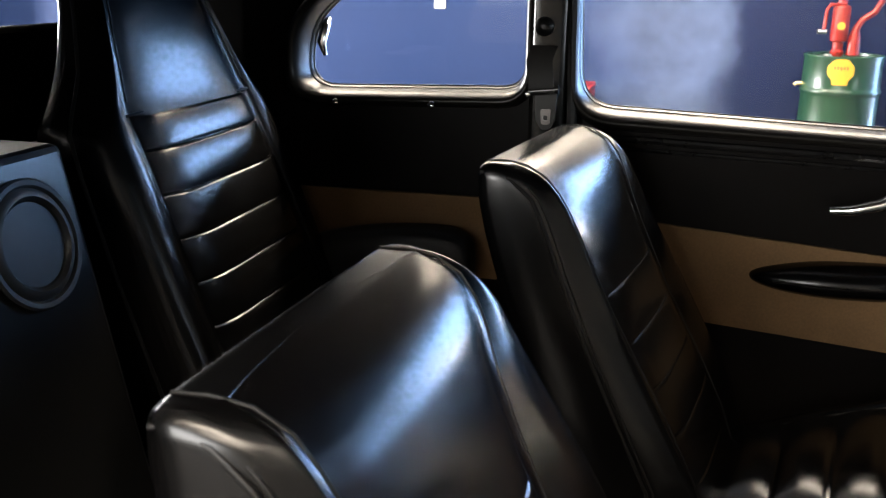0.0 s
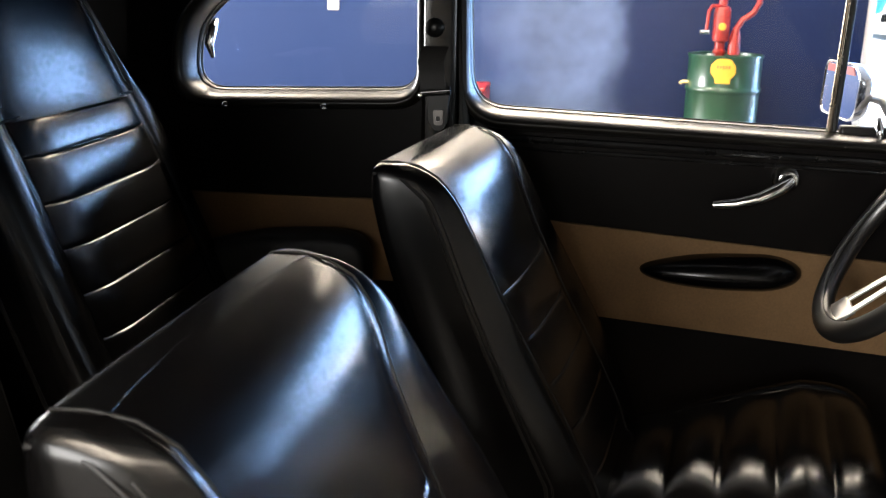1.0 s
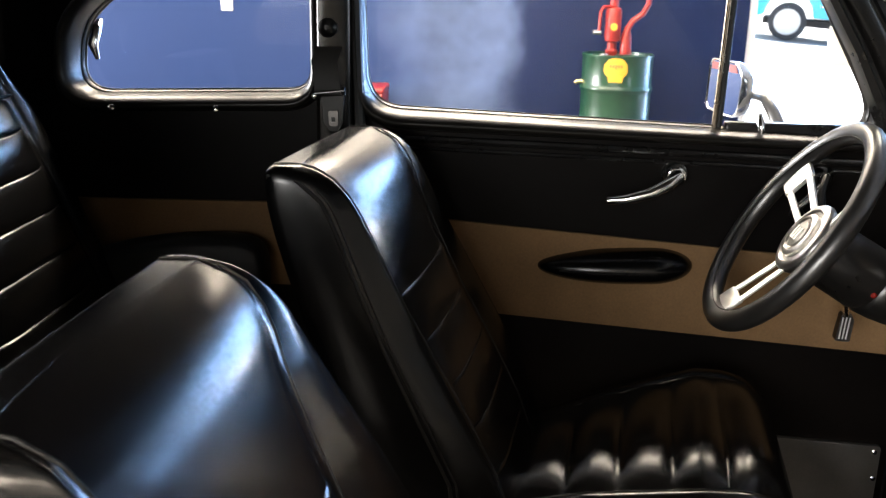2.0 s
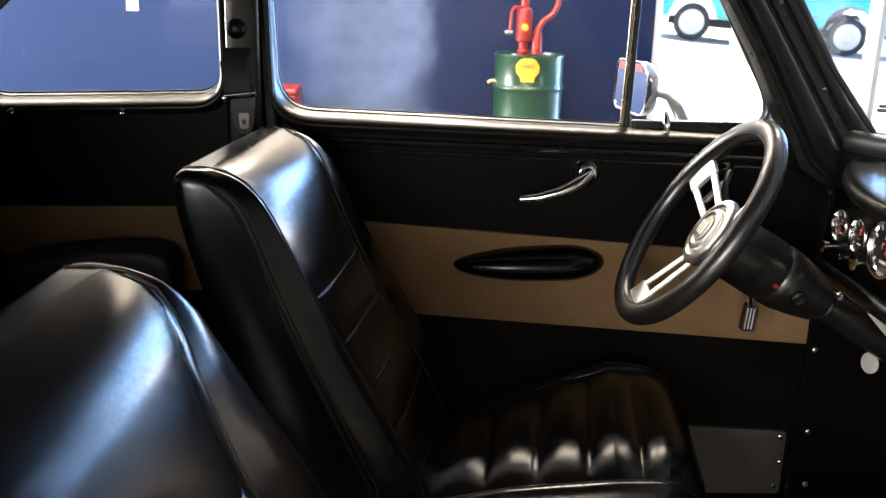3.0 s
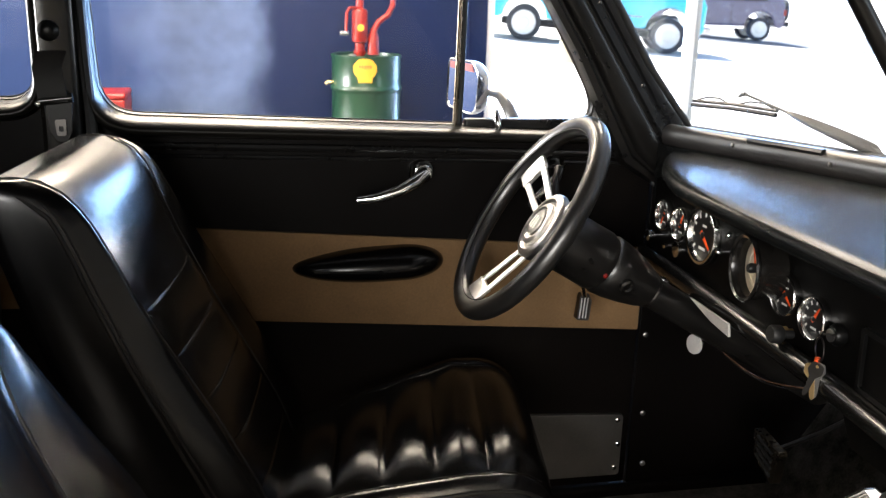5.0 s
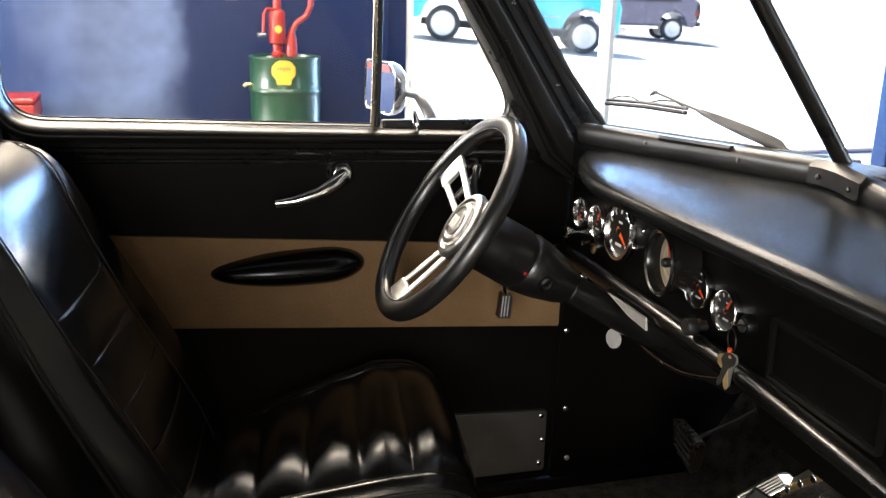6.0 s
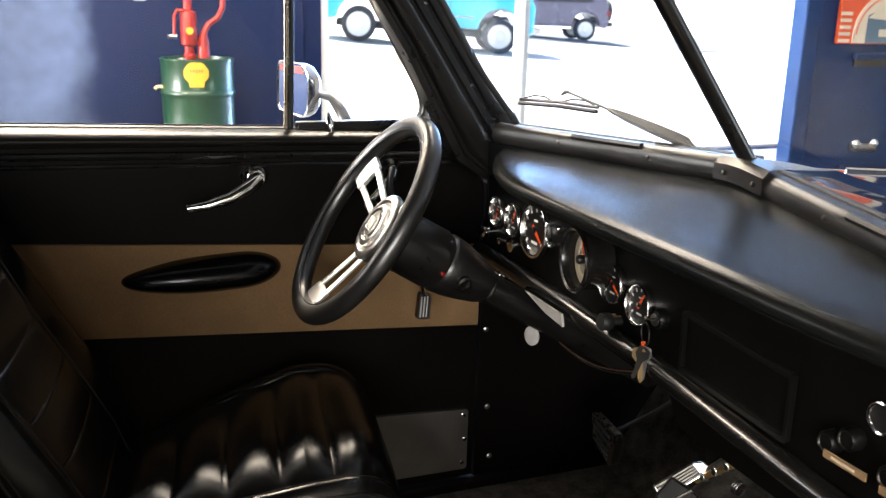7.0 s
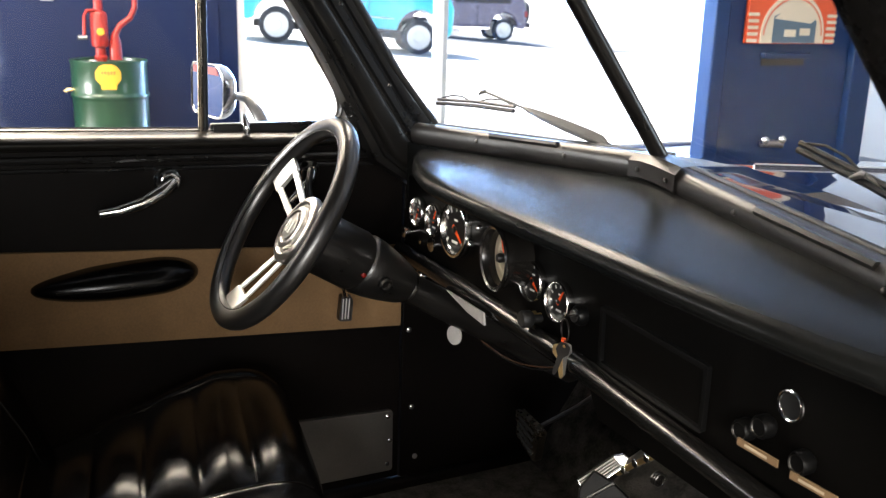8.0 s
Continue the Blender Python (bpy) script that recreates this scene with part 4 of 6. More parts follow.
def build_wiper(pivot, elbow, tip0, tip1, label):
    w_ = thing("wiper", tuple(pivot), label, "wiper", "wipers")
    pivot, elbow, tip0, tip1 = (Vector(p) for p in (pivot, elbow, tip0, tip1))
    run = (elbow - pivot).normalized()
    wide = run.cross(Vector((-0.75, -0.15, 0.6))).normalized()
    face = wide.cross(run)
    rings = []
    for k, w, h in ((0.0, 0.004, 0.003), (0.03, 0.0075, 0.005), (0.10, 0.0085, 0.006), (0.30, 0.0080, 0.006), (0.50, 0.0062, 0.005), (0.62, 0.0036, 0.004), (0.66, 0.0018, 0.0018)):
        c = pivot.lerp(elbow, k)
        rings.append([c + wide * w - face * h, c + wide * w + face * h * 0.6, c + wide * w * 0.7 + face * h, c - wide * w * 0.7 + face * h, c - wide * w + face * h * 0.6, c - wide * w - face * h])
    part("arm", loft(rings), ARMSTEEL, w_, "dull metal tapered wiper arm", smooth=30)
    part("arm_rod", tube([pivot.lerp(elbow, 0.62), elbow], 0.0022, 8), ARMSTEEL, w_)
    part("arm_rivet", lathe([(0.003, 0), (0.003, 0.0015), (0.001, 0.002)], pivot.lerp(elbow, 0.07) - face * 0.006, -face, 10), STEEL, w_)
    part("arm_foot", tube([pivot.lerp(elbow, 0.05), pivot + Vector((0.0, -0.006, -0.006)), pivot + Vector((0.002, -0.012, -0.020))], [0.006, 0.007, 0.008], 8), ARMSTEEL, w_)
    mid = tip0.lerp(tip1, 0.5)
    part("blade", tube([tip0, mid + Vector((0.002, 0, 0.002)), tip1], 0.0038, 6), RUBBER, w_)
    part("blade_rail", tube([tip0 + Vector((0.002, 0, 0.007)), mid + Vector((0.004, 0, 0.009)), tip1 + Vector((0.002, 0, 0.007))], 0.0032, 6), DARKSTEEL, w_, "dark metal blade rail")
    for k0, k1 in ((0.05, 0.42), (0.55, 0.95)):
        a, b = tip0.lerp(tip1, k0), tip0.lerp(tip1, k1)
        part("spring_bar", tube([a + Vector((0.003, 0, 0.010)), a.lerp(b, 0.3) + Vector((0.006, 0, 0.016)), a.lerp(b, 0.7) + Vector((0.006, 0, 0.016)), b + Vector((0.003, 0, 0.010))], 0.0016, 6), RUBBER, w_)
    part("tip_clip", tube([elbow + Vector((0, 0.020, -0.006)), elbow + Vector((0, 0.006, 0)), elbow], [0.002, 0.004, 0.0035], 8), ARMSTEEL, w_)
    part("pivot_cap", lathe([(0.014, 0), (0.014, 0.012), (0.006, 0.018)], pivot + Vector((0.006, -0.012, -0.024)), (0.6, 0, 0.8), 14), ARMSTEEL, w_)


build_wiper((0.572, 0.145, 1.176), (0.485, 0.378, 1.232), (0.481, 0.552, 1.194), (0.515, 0.330, 1.204), "black wiper resting on the driver's windscreen pane")
build_wiper((0.535, -0.545, 1.130), (0.486, -0.400, 1.226), (0.489, -0.307, 1.238), (0.486, -0.500, 1.190), "black wiper resting on the passenger's windscreen pane")

# ---- driver's door ----
d_in = rounded([(-0.562, 1.161, 0.07), (0.378, 1.130, 0.06), (0.214, 1.41, 0.05), (-0.574, 1.43, 0.05)], 9)
d_out = rounded([(-0.582, 1.120, 0.09), (0.430, 1.100, 0.08), (0.255, 1.45, 0.06), (-0.594, 1.46, 0.06)], 9)
d_mid = [a.lerp(b, 0.8) for a, b in zip(d_in, d_out)]
door = part("door", slab([[(-0.575, 0.36), (0.47, 0.36), (0.47, 1.06), (0.46, 1.13), (0.29, 1.47), (-0.60, 1.47)], d_mid], xz, DOOR_Y, DOOR_Y + 0.02), VINYL, car, "closed door with black vinyl trim", smooth=0)
part("outer_skin", slab([[(-0.575, 0.36), (0.47, 0.36), (0.47, 1.06), (0.46, 1.13), (0.29, 1.47), (-0.60, 1.47)], d_mid], xz, 0.745, 0.755), NAVY, door, "dark navy outer skin", smooth=0)
part("window_moulding", moulding(d_in, d_out, 0.705, 0.645, DOOR_Y - 0.002), SILL, door, "gloss black window moulding")
part("window_edge", tube([(p.x, 0.708, p.y) for p in d_in] + [(d_in[0].x, 0.708, d_in[0].y)], 0.0022, 6), DARKSTEEL, door, "thin bright window edge")
for dz, rr in ((0.0, 0.007), (-0.018, 0.004)):
    part("belt_bead", tube([(-0.565, DOOR_Y - 0.002, 1.106 + dz), (-0.2, DOOR_Y - 0.003, 1.098 + dz), (0.2, DOOR_Y - 0.003, 1.088 + dz), (0.46, DOOR_Y - 0.002, 1.080 + dz)], rr, 8), SATIN, door, "pressed black bead")
part("divider_bar", tube([(0.072, 0.700, 1.130), (0.073, 0.692, 1.25), (0.074, 0.684, 1.42)], 0.0050, 10), BRONZE, door, "worn bronze-toned divider bar")
part("divider_channel", tube([(0.081, 0.702, 1.130), (0.082, 0.694, 1.25), (0.083, 0.686, 1.42)], 0.0055, 8), RUBBER, door)
part("vent_rail", box(0.09, 0.365, 0.690, 0.712, 1.118, 1.149), SATIN, door, "black vent window rail", bevel=0.004)
part("vent_catch", tube([(0.148, 0.682, 1.166), (0.148, 0.672, 1.150), (0.150, 0.668, 1.138), (0.150, 0.672, 1.122)], [0.004, 0.0075, 0.006, 0.004], 10), CHROME, door, "chrome vent catch")
g = part("door_glass", slab([d_mid], xz, 0.722, 0.726), GLASS, door, smooth=0)
g.visible_shadow = False
SEAMS = [-0.57, -0.475, -0.36, -0.245, -0.13, -0.015, 0.10, 0.20, 0.30, 0.40, 0.468]
ins_rings = []
for a, b in zip(SEAMS, SEAMS[1:]):
    for k in range(9 if b == SEAMS[-1] else 8):
        x = a + (b - a) * k / 8
        puff = 0.0055 * abs(math.sin(math.pi * k / 8)) ** 0.7
        col = [(x, DOOR_Y - 0.001, slope_z(x, 0.7475)), (x, DOOR_Y - 0.008, slope_z(x, 0.7480))]
        for v in (0.06, 0.2, 0.4, 0.6, 0.8, 0.94):
            sag = puff * math.sin(math.pi * v) ** 0.5 * (1 + 0.3 * math.sin(9.0 * x + 5 * v))
            col.append((x + 0.003 * math.sin(4 * v + 20 * a) * (1 - abs(2 * k / 8 - 1)), DOOR_Y - 0.009 - sag, slope_z(x, 0.7475 + 0.176 * v)))
        ins_rings.append(col + [(x, DOOR_Y - 0.008, slope_z(x, 0.9230)), (x, DOOR_Y - 0.001, slope_z(x, 0.9235))])
part("suede_insert", loft(ins_rings), TAN, door, "tan suede door insert", smooth=50)
ar = []
for i in range(41):
    s = (1 - math.cos(math.pi * i / 40)) / 2
    x = -0.238 + 0.288 * s
    grow = math.sin(math.pi / 2 * min(1.0, s / 0.6)) ** 0.45 if s < 0.72 else math.sqrt(max(0.0, 1 - ((s - 0.72) / 0.28) ** 2))
    rz = 0.034 * max(0.02, grow)
    zc = 0.872 + 0.010 * s
    ry = 0.055 * max(0.05, grow)
    ar.append([(x, DOOR_Y - 0.011 - ry * max(0.0, math.cos(a)), zc + rz * math.sin(a)) for a in (radians(-90 + 180 * k / 14) for k in range(15))])
part("armrest", loft(ar), LEATHER, door, "black padded torpedo armrest")
part("armrest_line", tube([(-0.20, 0.628, 0.874), (-0.09, 0.6135, 0.877), (0.03, 0.634, 0.880)], 0.002, 6), PIPING, door)
# handle sweeping back from its boss
part("handle_escutcheon", lathe([(0.024, 0), (0.024, 0.005), (0.018, 0.010), (0.013, 0.022)], (0.003, DOOR_Y - 0.001, 1.053), (0, -1, 0), 20), CHROME, door, "chrome handle rose")
part("door_handle", tube([(0.006, 0.665, 1.054), (0.002, 0.640, 1.052), (-0.012, 0.632, 1.043), (-0.045, 0.632, 1.024), (-0.085, 0.634, 1.012), (-0.120, 0.640, 1.007)],
                         [0.014, 0.014, 0.012, 0.011, 0.010, 0.0075], 14), CHROME, door, "curved chrome lever handle")
part("handle_bead", ring_torus((0.004, 0.652, 1.053), (0, -1, 0), 0.015, 0.003, 24, 8), CHROME, door)
part("crank_escutcheon", lathe([(0.022, 0), (0.022, 0.004), (0.014, 0.012), (0.011, 0.022)], (0.270, DOOR_Y - 0.001, 1.056), (0, -1, 0), 20), CHROME, door, "chrome winder rose")
part("window_winder", tube([(0.270, 0.655, 1.056), (0.262, 0.640, 1.048), (0.235, 0.640, 1.020), (0.215, 0.638, 1.000)], [0.011, 0.010, 0.008, 0.008], 10), CHROME, door, "chrome window winder")
part("winder_knob", lathe([(0.006, 0), (0.011, 0.01), (0.013, 0.025), (0.008, 0.033)], (0.214, 0.638, 0.998), (0, -1, 0), 14), PLASTIC, door)
screw("screw", (0.445, DOOR_Y, 1.045), (0, -1, 0), 0.007, door, PLASTIC)
# steel speaker plate low on the door
part("scuff_plate", slab([rounded([(0.225, 0.385, 0.008), (0.452, 0.383, 0.008), (0.452, 0.524, 0.008), (0.225, 0.536, 0.008)])], xz, DOOR_Y - 0.012, DOOR_Y - 0.001), STEEL, door, "brushed steel scuff plate", smooth=0, bevel=0.002)
for sx, sz in ((0.440, 0.512), (0.440, 0.40), (0.445, 0.455)):
    screw("screw", (sx, DOOR_Y - 0.012, sz), (0, -1, 0), 0.005, door, CHROME)

mir = thing("door_mirror", (0.16, 0.86, 1.13), "chrome-backed navy door mirror on a curved arm", "mirror")
M_C, M_N = Vector((0.128, 0.875, 1.192)), Vector((-0.965, -0.26, 0.02)).normalized()
M_U = Vector((0, 0, 1)).cross(M_N).normalized()
M_V = M_N.cross(M_U)
m_out = rounded([(-0.066, -0.046, 0.02), (0.062, -0.054, 0.03), (0.068, 0.030, 0.04), (0.040, 0.052, 0.03), (-0.064, 0.053, 0.02)], 6)


def on_mirror(p, grow, h):
    return M_C + M_U * p.x * grow + M_V * p.y * grow + M_N * h


sh = [[on_mirror(p, g, h) for p in m_out] for g, h in ((0.45, -0.040), (0.72, -0.036), (0.92, -0.024), (1.02, -0.010), (1.04, 0.004), (1.0, 0.005), (0.95, 0.001))]
part("shell", loft(sh), CHROME, mir, "chrome mirror shell")
# thin red piece drawn in place of a reflection in the glass
part("red_reflection", loft([[on_mirror(Vector(q), 0.94, h) for q in ((-0.060, 0.036), (0.050, 0.034), (0.040, 0.050), (-0.060, 0.051))] for h in (0.0026, 0.0034)]), RED, mir, "red reflection painted as a strip along the top of the glass", smooth=0)
part("mirror_glass", loft([[on_mirror(p, 0.95, h) for p in m_out] for h in (-0.003, 0.0025)]), MIRROR, mir, "silvered mirror glass", smooth=0)
part("arm", tube([(0.172, 0.89, 1.172), (0.186, 0.87, 1.180), (0.198, 0.84, 1.178), (0.206, 0.80, 1.155), (0.222, 0.76, 1.105)], [0.007, 0.008, 0.010, 0.012, 0.014], 12), TUBE, mir, "grey curved mirror arm")
# ---- seats ----


def interp(table, s):
    for (a, *va), (b, *vb) in zip(table, table[1:]):
        if s <= b:
            k = (s - a) / (b - a)
            k = max(0.0, k)
            return [p + (q - p) * k for p, q in zip(va, vb)]
    return table[-1][1:]


def backrest_mesh(rows, y0, n=44, recess=0.008, shear=0.0, flare=0.0, off=0.0):
    """rows: (z, rear x, piping x, front x, half width, insert half width). Sections stacked from the foot to the crown."""
    rings = []
    z0, z1 = rows[0][0], rows[-1][0]
    for i in range(n + 1):
        z = z0 + (z1 - z0) * (1 - (1 - i / n) ** 1.6)
        xr, xp, xf, w, ins = interp(rows, z)
        th = max(0.15, min(1.0, (xf - xr) / 0.10))

        def half(ins):
            ins = min(ins, w - 0.026)
            return [(xr, 0.0), (xr, 0.5 * w), (xr + 0.002 * th, 0.85 * w), (xr + 0.006 * th, 0.965 * w), (xr + 0.020 * th, w), (xp - 0.012 * th, w), (xp, 0.992 * w),
                    (xp + (xf - xp) * 0.35, 0.985 * w), (xp + (xf - xp) * 0.75, 0.955 * w), (xf + 0.004 * th, max(ins + 0.014, min(0.92 * w, (ins + w) / 2 + 0.01))), (xf + 0.004 * th, ins + 0.012), (xf - recess * th, ins),
                    (xf - 0.001, ins - 0.014), (xf + 0.004 * th, 0.6 * ins), (xf + 0.006 * th, 0.0)]
        grow = flare * max(0.0, min(1.0, (1.125 - z) / 0.22))
        set_off = off * max(0.0, min(1.0, (1.13 - z) / 0.08))
        far = ins - set_off
        wide = [(x, y * (1 + grow / w) if y > far + 0.006 else y * (1 - 0.6 * grow / far)) for x, y in half(far)]
        ring = [(x + shear * y, y0 + y, z) for x, y in wide] + [(x - shear * y, y0 - y, z) for x, y in half(ins + set_off)[-2:0:-1]]
        rings.append(ring)
    return loft(rings)


def edge_line(rows, y0, side, col, zs, extra=(), r=0.003, shear=0.0, inset=0.994, dx=0.0, flare=0.0, off=0.0):
    """A welt along one of the section's edges: col 1 piping, col 2 seam beside the insert."""
    pts = [Vector((x + shear * side * w, y0 + side * w, z)) for x, w, z in extra]
    z = zs[0]
    while z > zs[1]:
        xr, xp, xf, w, ins = interp(rows, z)
        y = w * (inset + 0.004) if col == 1 else min(w - 0.026, ins - side * off * max(0.0, min(1.0, (1.13 - z) / 0.08)))
        x = xp if col == 1 else xf + 0.0005
        grow = flare * max(0.0, min(1.0, (1.125 - z) / 0.22))
        y += grow if col == 1 else -0.6 * grow
        pts.append(Vector((x + dx + shear * side * y, y0 + side * y, z)))
        z -= 0.02
    return tube(pts, r, 8)


def pleats(rows, y0, edges, bulge=0.007, shear=0.0, flare=0.0, off=0.0):
    """Quilted insert between the bolsters: each pleat swells between two stitched lines."""
    rings = []

    def row(z, puff):
        xr, xp, xf, w, ins = interp(rows, z)
        out = []
        for j in range(17):
            u = -1 + 2 * j / 16
            edge = 1 - abs(u) ** 6
            grow = flare * max(0.0, min(1.0, (1.125 - z) / 0.22)) if u > 0 else 0.0
            reach = ins - off if u > 0 else min(w - 0.026, ins + off)
            y = u * (reach - 0.004) * (1 - 0.6 * grow / reach)
            out.append((xf - 0.006 + (puff + 0.010) * edge + shear * y, y0 + y, z))
        return out
    for za, zb in zip(edges, edges[1:]):
        for k in range(12):
            s = (0.0, 0.03, 0.07, 0.13, 0.22, 0.35, 0.5, 0.65, 0.78, 0.87, 0.93, 0.97)[k]
            rings.append(row(za + (zb - za) * s, bulge * (math.sin(math.pi * s) ** 0.16 if 0 < s < 1 else 0.0) - (0.002 if k == 0 else 0)))
    rings.append(row(edges[-1], -0.003))
    return loft(rings, cap=False, closed=False)


def build_front_seat(flare=0.0, k=0.105, off=0.036):
    y0 = 0.366
    s = thing("bucket_seat", (-0.3, y0, 0.335), "black leather low-back bucket seat with piped edges and pleated insert", "seat", "front seats")
    rows = [(0.56, -0.44, -0.33, -0.235, 0.220, 0.150), (0.70, -0.475, -0.345, -0.285, 0.225, 0.150), (0.80, -0.510, -0.392, -0.335, 0.226, 0.150), (0.90, -0.548, -0.440, -0.390, 0.222, 0.152), (1.00, -0.584, -0.484, -0.442, 0.215, 0.160),
            (1.05, -0.600, -0.504, -0.466, 0.211, 0.166), (1.09, -0.610, -0.522, -0.488, 0.208, 0.172), (1.112, -0.613, -0.536, -0.504, 0.206, 0.174), (1.128, -0.613, -0.552, -0.522, 0.204, 0.174), (1.138, -0.611, -0.568, -0.542, 0.200, 0.172), (1.145, -0.600, -0.580, -0.566, 0.192, 0.168)]
    part("backrest", backrest_mesh(rows, y0, shear=k, flare=flare, off=off), LEATHER, s, "black leather backrest", sub=1)
    part("backrest_insert", pleats(rows, y0, [0.58, 0.63, 0.695, 0.765, 0.833, 0.90, 0.968], 0.003, shear=k, flare=flare, off=off), LEATHER, s, "pleated black leather insert", smooth=60)
    for side in (-1, 1):
        part("piping", edge_line(rows, y0, side, 1, (1.10, 0.60), [(-0.602, 0.197, 1.131), (-0.580, 0.198, 1.132), (-0.558, 0.202, 1.124), (-0.543, 0.204, 1.112)], 0.0030, k, flare=max(0.0, side * flare)), PIPING if side < 0 else LEATHER, s, "glossy black welt")
        part("piping", edge_line(rows, y0, side, 1, (1.10, 0.60), [(-0.555, 0.199, 1.130), (-0.534, 0.202, 1.114)], 0.0016, k, 0.985, 0.009, max(0.0, side * flare)), PIPING if side < 0 else LEATHER, s)
        part("seam", edge_line(rows, y0, side, 2, (1.125, 0.62), [(-0.600, 0.175, 1.1445), (-0.575, 0.175, 1.1455), (-0.545, 0.175, 1.1405)], 0.0014, k, flare=max(0.0, side * flare), off=off), LEATHER_SIDE, s)
    # cushion: plump cross pleats between piped side bolsters, rounded over at the front
    yc, ks = 0.382, 0.16
    grooves = [-0.344, -0.264, -0.184, -0.104, -0.024, 0.056]
    crest = [(-0.40, 0.625, -0.055), (-0.234, 0.656, -0.044), (-0.15, 0.672, -0.026), (-0.07, 0.679, -0.006), (0.02, 0.686, 0.014), (0.07, 0.686, 0.012), (0.14, 0.680, 0.004), (0.20, 0.665, 0.0)]
    nose, tip = 0.086, 0.170

    def cushion_top(x, v):
        """Height over the pleats; v runs -1 to 1 from seam to seam."""
        z, rise = interp(crest, x)
        gap = min(((x - g0) / (g1 - g0) for g0, g1 in zip(grooves, grooves[1:] + [tip]) if g0 <= x <= g1), default=0.5)
        puff = math.sin(math.pi * gap) ** 0.5 if 0 < gap < 1 else 0.0
        edge = max(0.0, 1 - abs(v) ** 5)
        return z + rise * max(0.0, v) + 0.014 * edge + 0.014 * puff * max(0.0, 1 - abs(v) ** 5) - 0.002

    rings = []
    nx = 110
    for i in range(nx + 1):
        x = -0.37 + (tip + 0.37) * i / nx
        roll = max(0.0, (x - nose) / (tip - nose))
        fall = 0.085 * (1 - math.sqrt(max(0.0, 1 - min(1.0, roll) ** 2.0)))
        w = 0.226 - 0.016 * roll ** 2
        ring = []
        us = [-1.0, -0.985, -0.955, -0.92, -0.885, -0.86, -0.845, -0.835, -0.82, -0.79, -0.74, -0.66, -0.5, -0.25, 0.0]
        us = us + [-u for u in us[-2::-1]]
        for u in us:
            if abs(u) <= 0.84:
                z = cushion_top(x, u / 0.84)
            else:
                k = (abs(u) - 0.84) / 0.16
                z = cushion_top(x, 1.0 if u > 0 else -1.0) + 0.010 * math.sin(math.pi * min(1.0, k * 0.75)) - 0.016 * max(0.0, k - 0.6) / 0.4
            y = u * w
            ring.append((x + ks * y, yc + y, z - fall))
        low = 0.47 + 0.03 * roll
        zl = ring[-1][2]
        zr = ring[0][2]
        ring += [(x + ks * w, yc + w + 0.006, zl - 0.03), (x + ks * w, yc + w + 0.004, zl - 0.09), (x + ks * w, yc + w - 0.02, low),
                 (x - ks * w, yc - w + 0.02, low), (x - ks * w, yc - w - 0.004, zr - 0.09), (x - ks * w, yc - w - 0.006, zr - 0.03)]
        rings.append(ring)
    part("cushion", loft(rings), LEATHER, s, "black leather cross-pleated cushion", smooth=80)
    for side in (-1, 1):
        for u, dz, r in ((1.0, -0.001, 0.0032), (0.845, 0.001, 0.0018)):
            pts = []
            for i in range(26):
                x = -0.36 + (tip + 0.35) * i / 25
                roll = max(0.0, (x - nose) / (tip - nose))
                fall = 0.085 * (1 - math.sqrt(max(0.0, 1 - min(1.0, roll) ** 2.0)))
                w = 0.226 - 0.016 * roll ** 2
                z = cushion_top(x, side) + (0.010 * math.sin(math.pi * 0.75) - 0.016 if u == 1.0 else 0.0)
                pts.append((x + ks * side * u * w, yc + side * u * w, z - fall + dz))
            part("piping", tube(pts, r, 8), PIPING, s, "glossy black welt")
    seam = []
    for i in range(15):
        v = -0.97 + 1.6 * i / 14
        seam.append((grooves[-1] + ks * v * 0.19, yc + v * 0.19, cushion_top(grooves[-1], v) + 0.001))
    part("seam", tube(seam, 0.0014, 6), PIPING, s, "stitched seam")
    part("base", box(-0.33, 0.08, yc - 0.18, yc + 0.18, 0.335, 0.455), PLASTIC, s, "black seat base", bevel=0.01)
    for side in (-1, 1):
        part("hinge", lathe([(0.03, 0), (0.03, 0.012), (0.02, 0.018)], (-0.40 + 0.105 * side * 0.22, y0 + side * 0.224, 0.60), (0, side, 0), 18), PLASTIC, s, "round black recliner hinge")
    return s


front_seat = build_front_seat(0.030, 0.140)
passenger_seat = build_front_seat(0.055)
passenger_seat.matrix_world = pose(-0.352, -0.368, 0.320, 0, 0, 3)


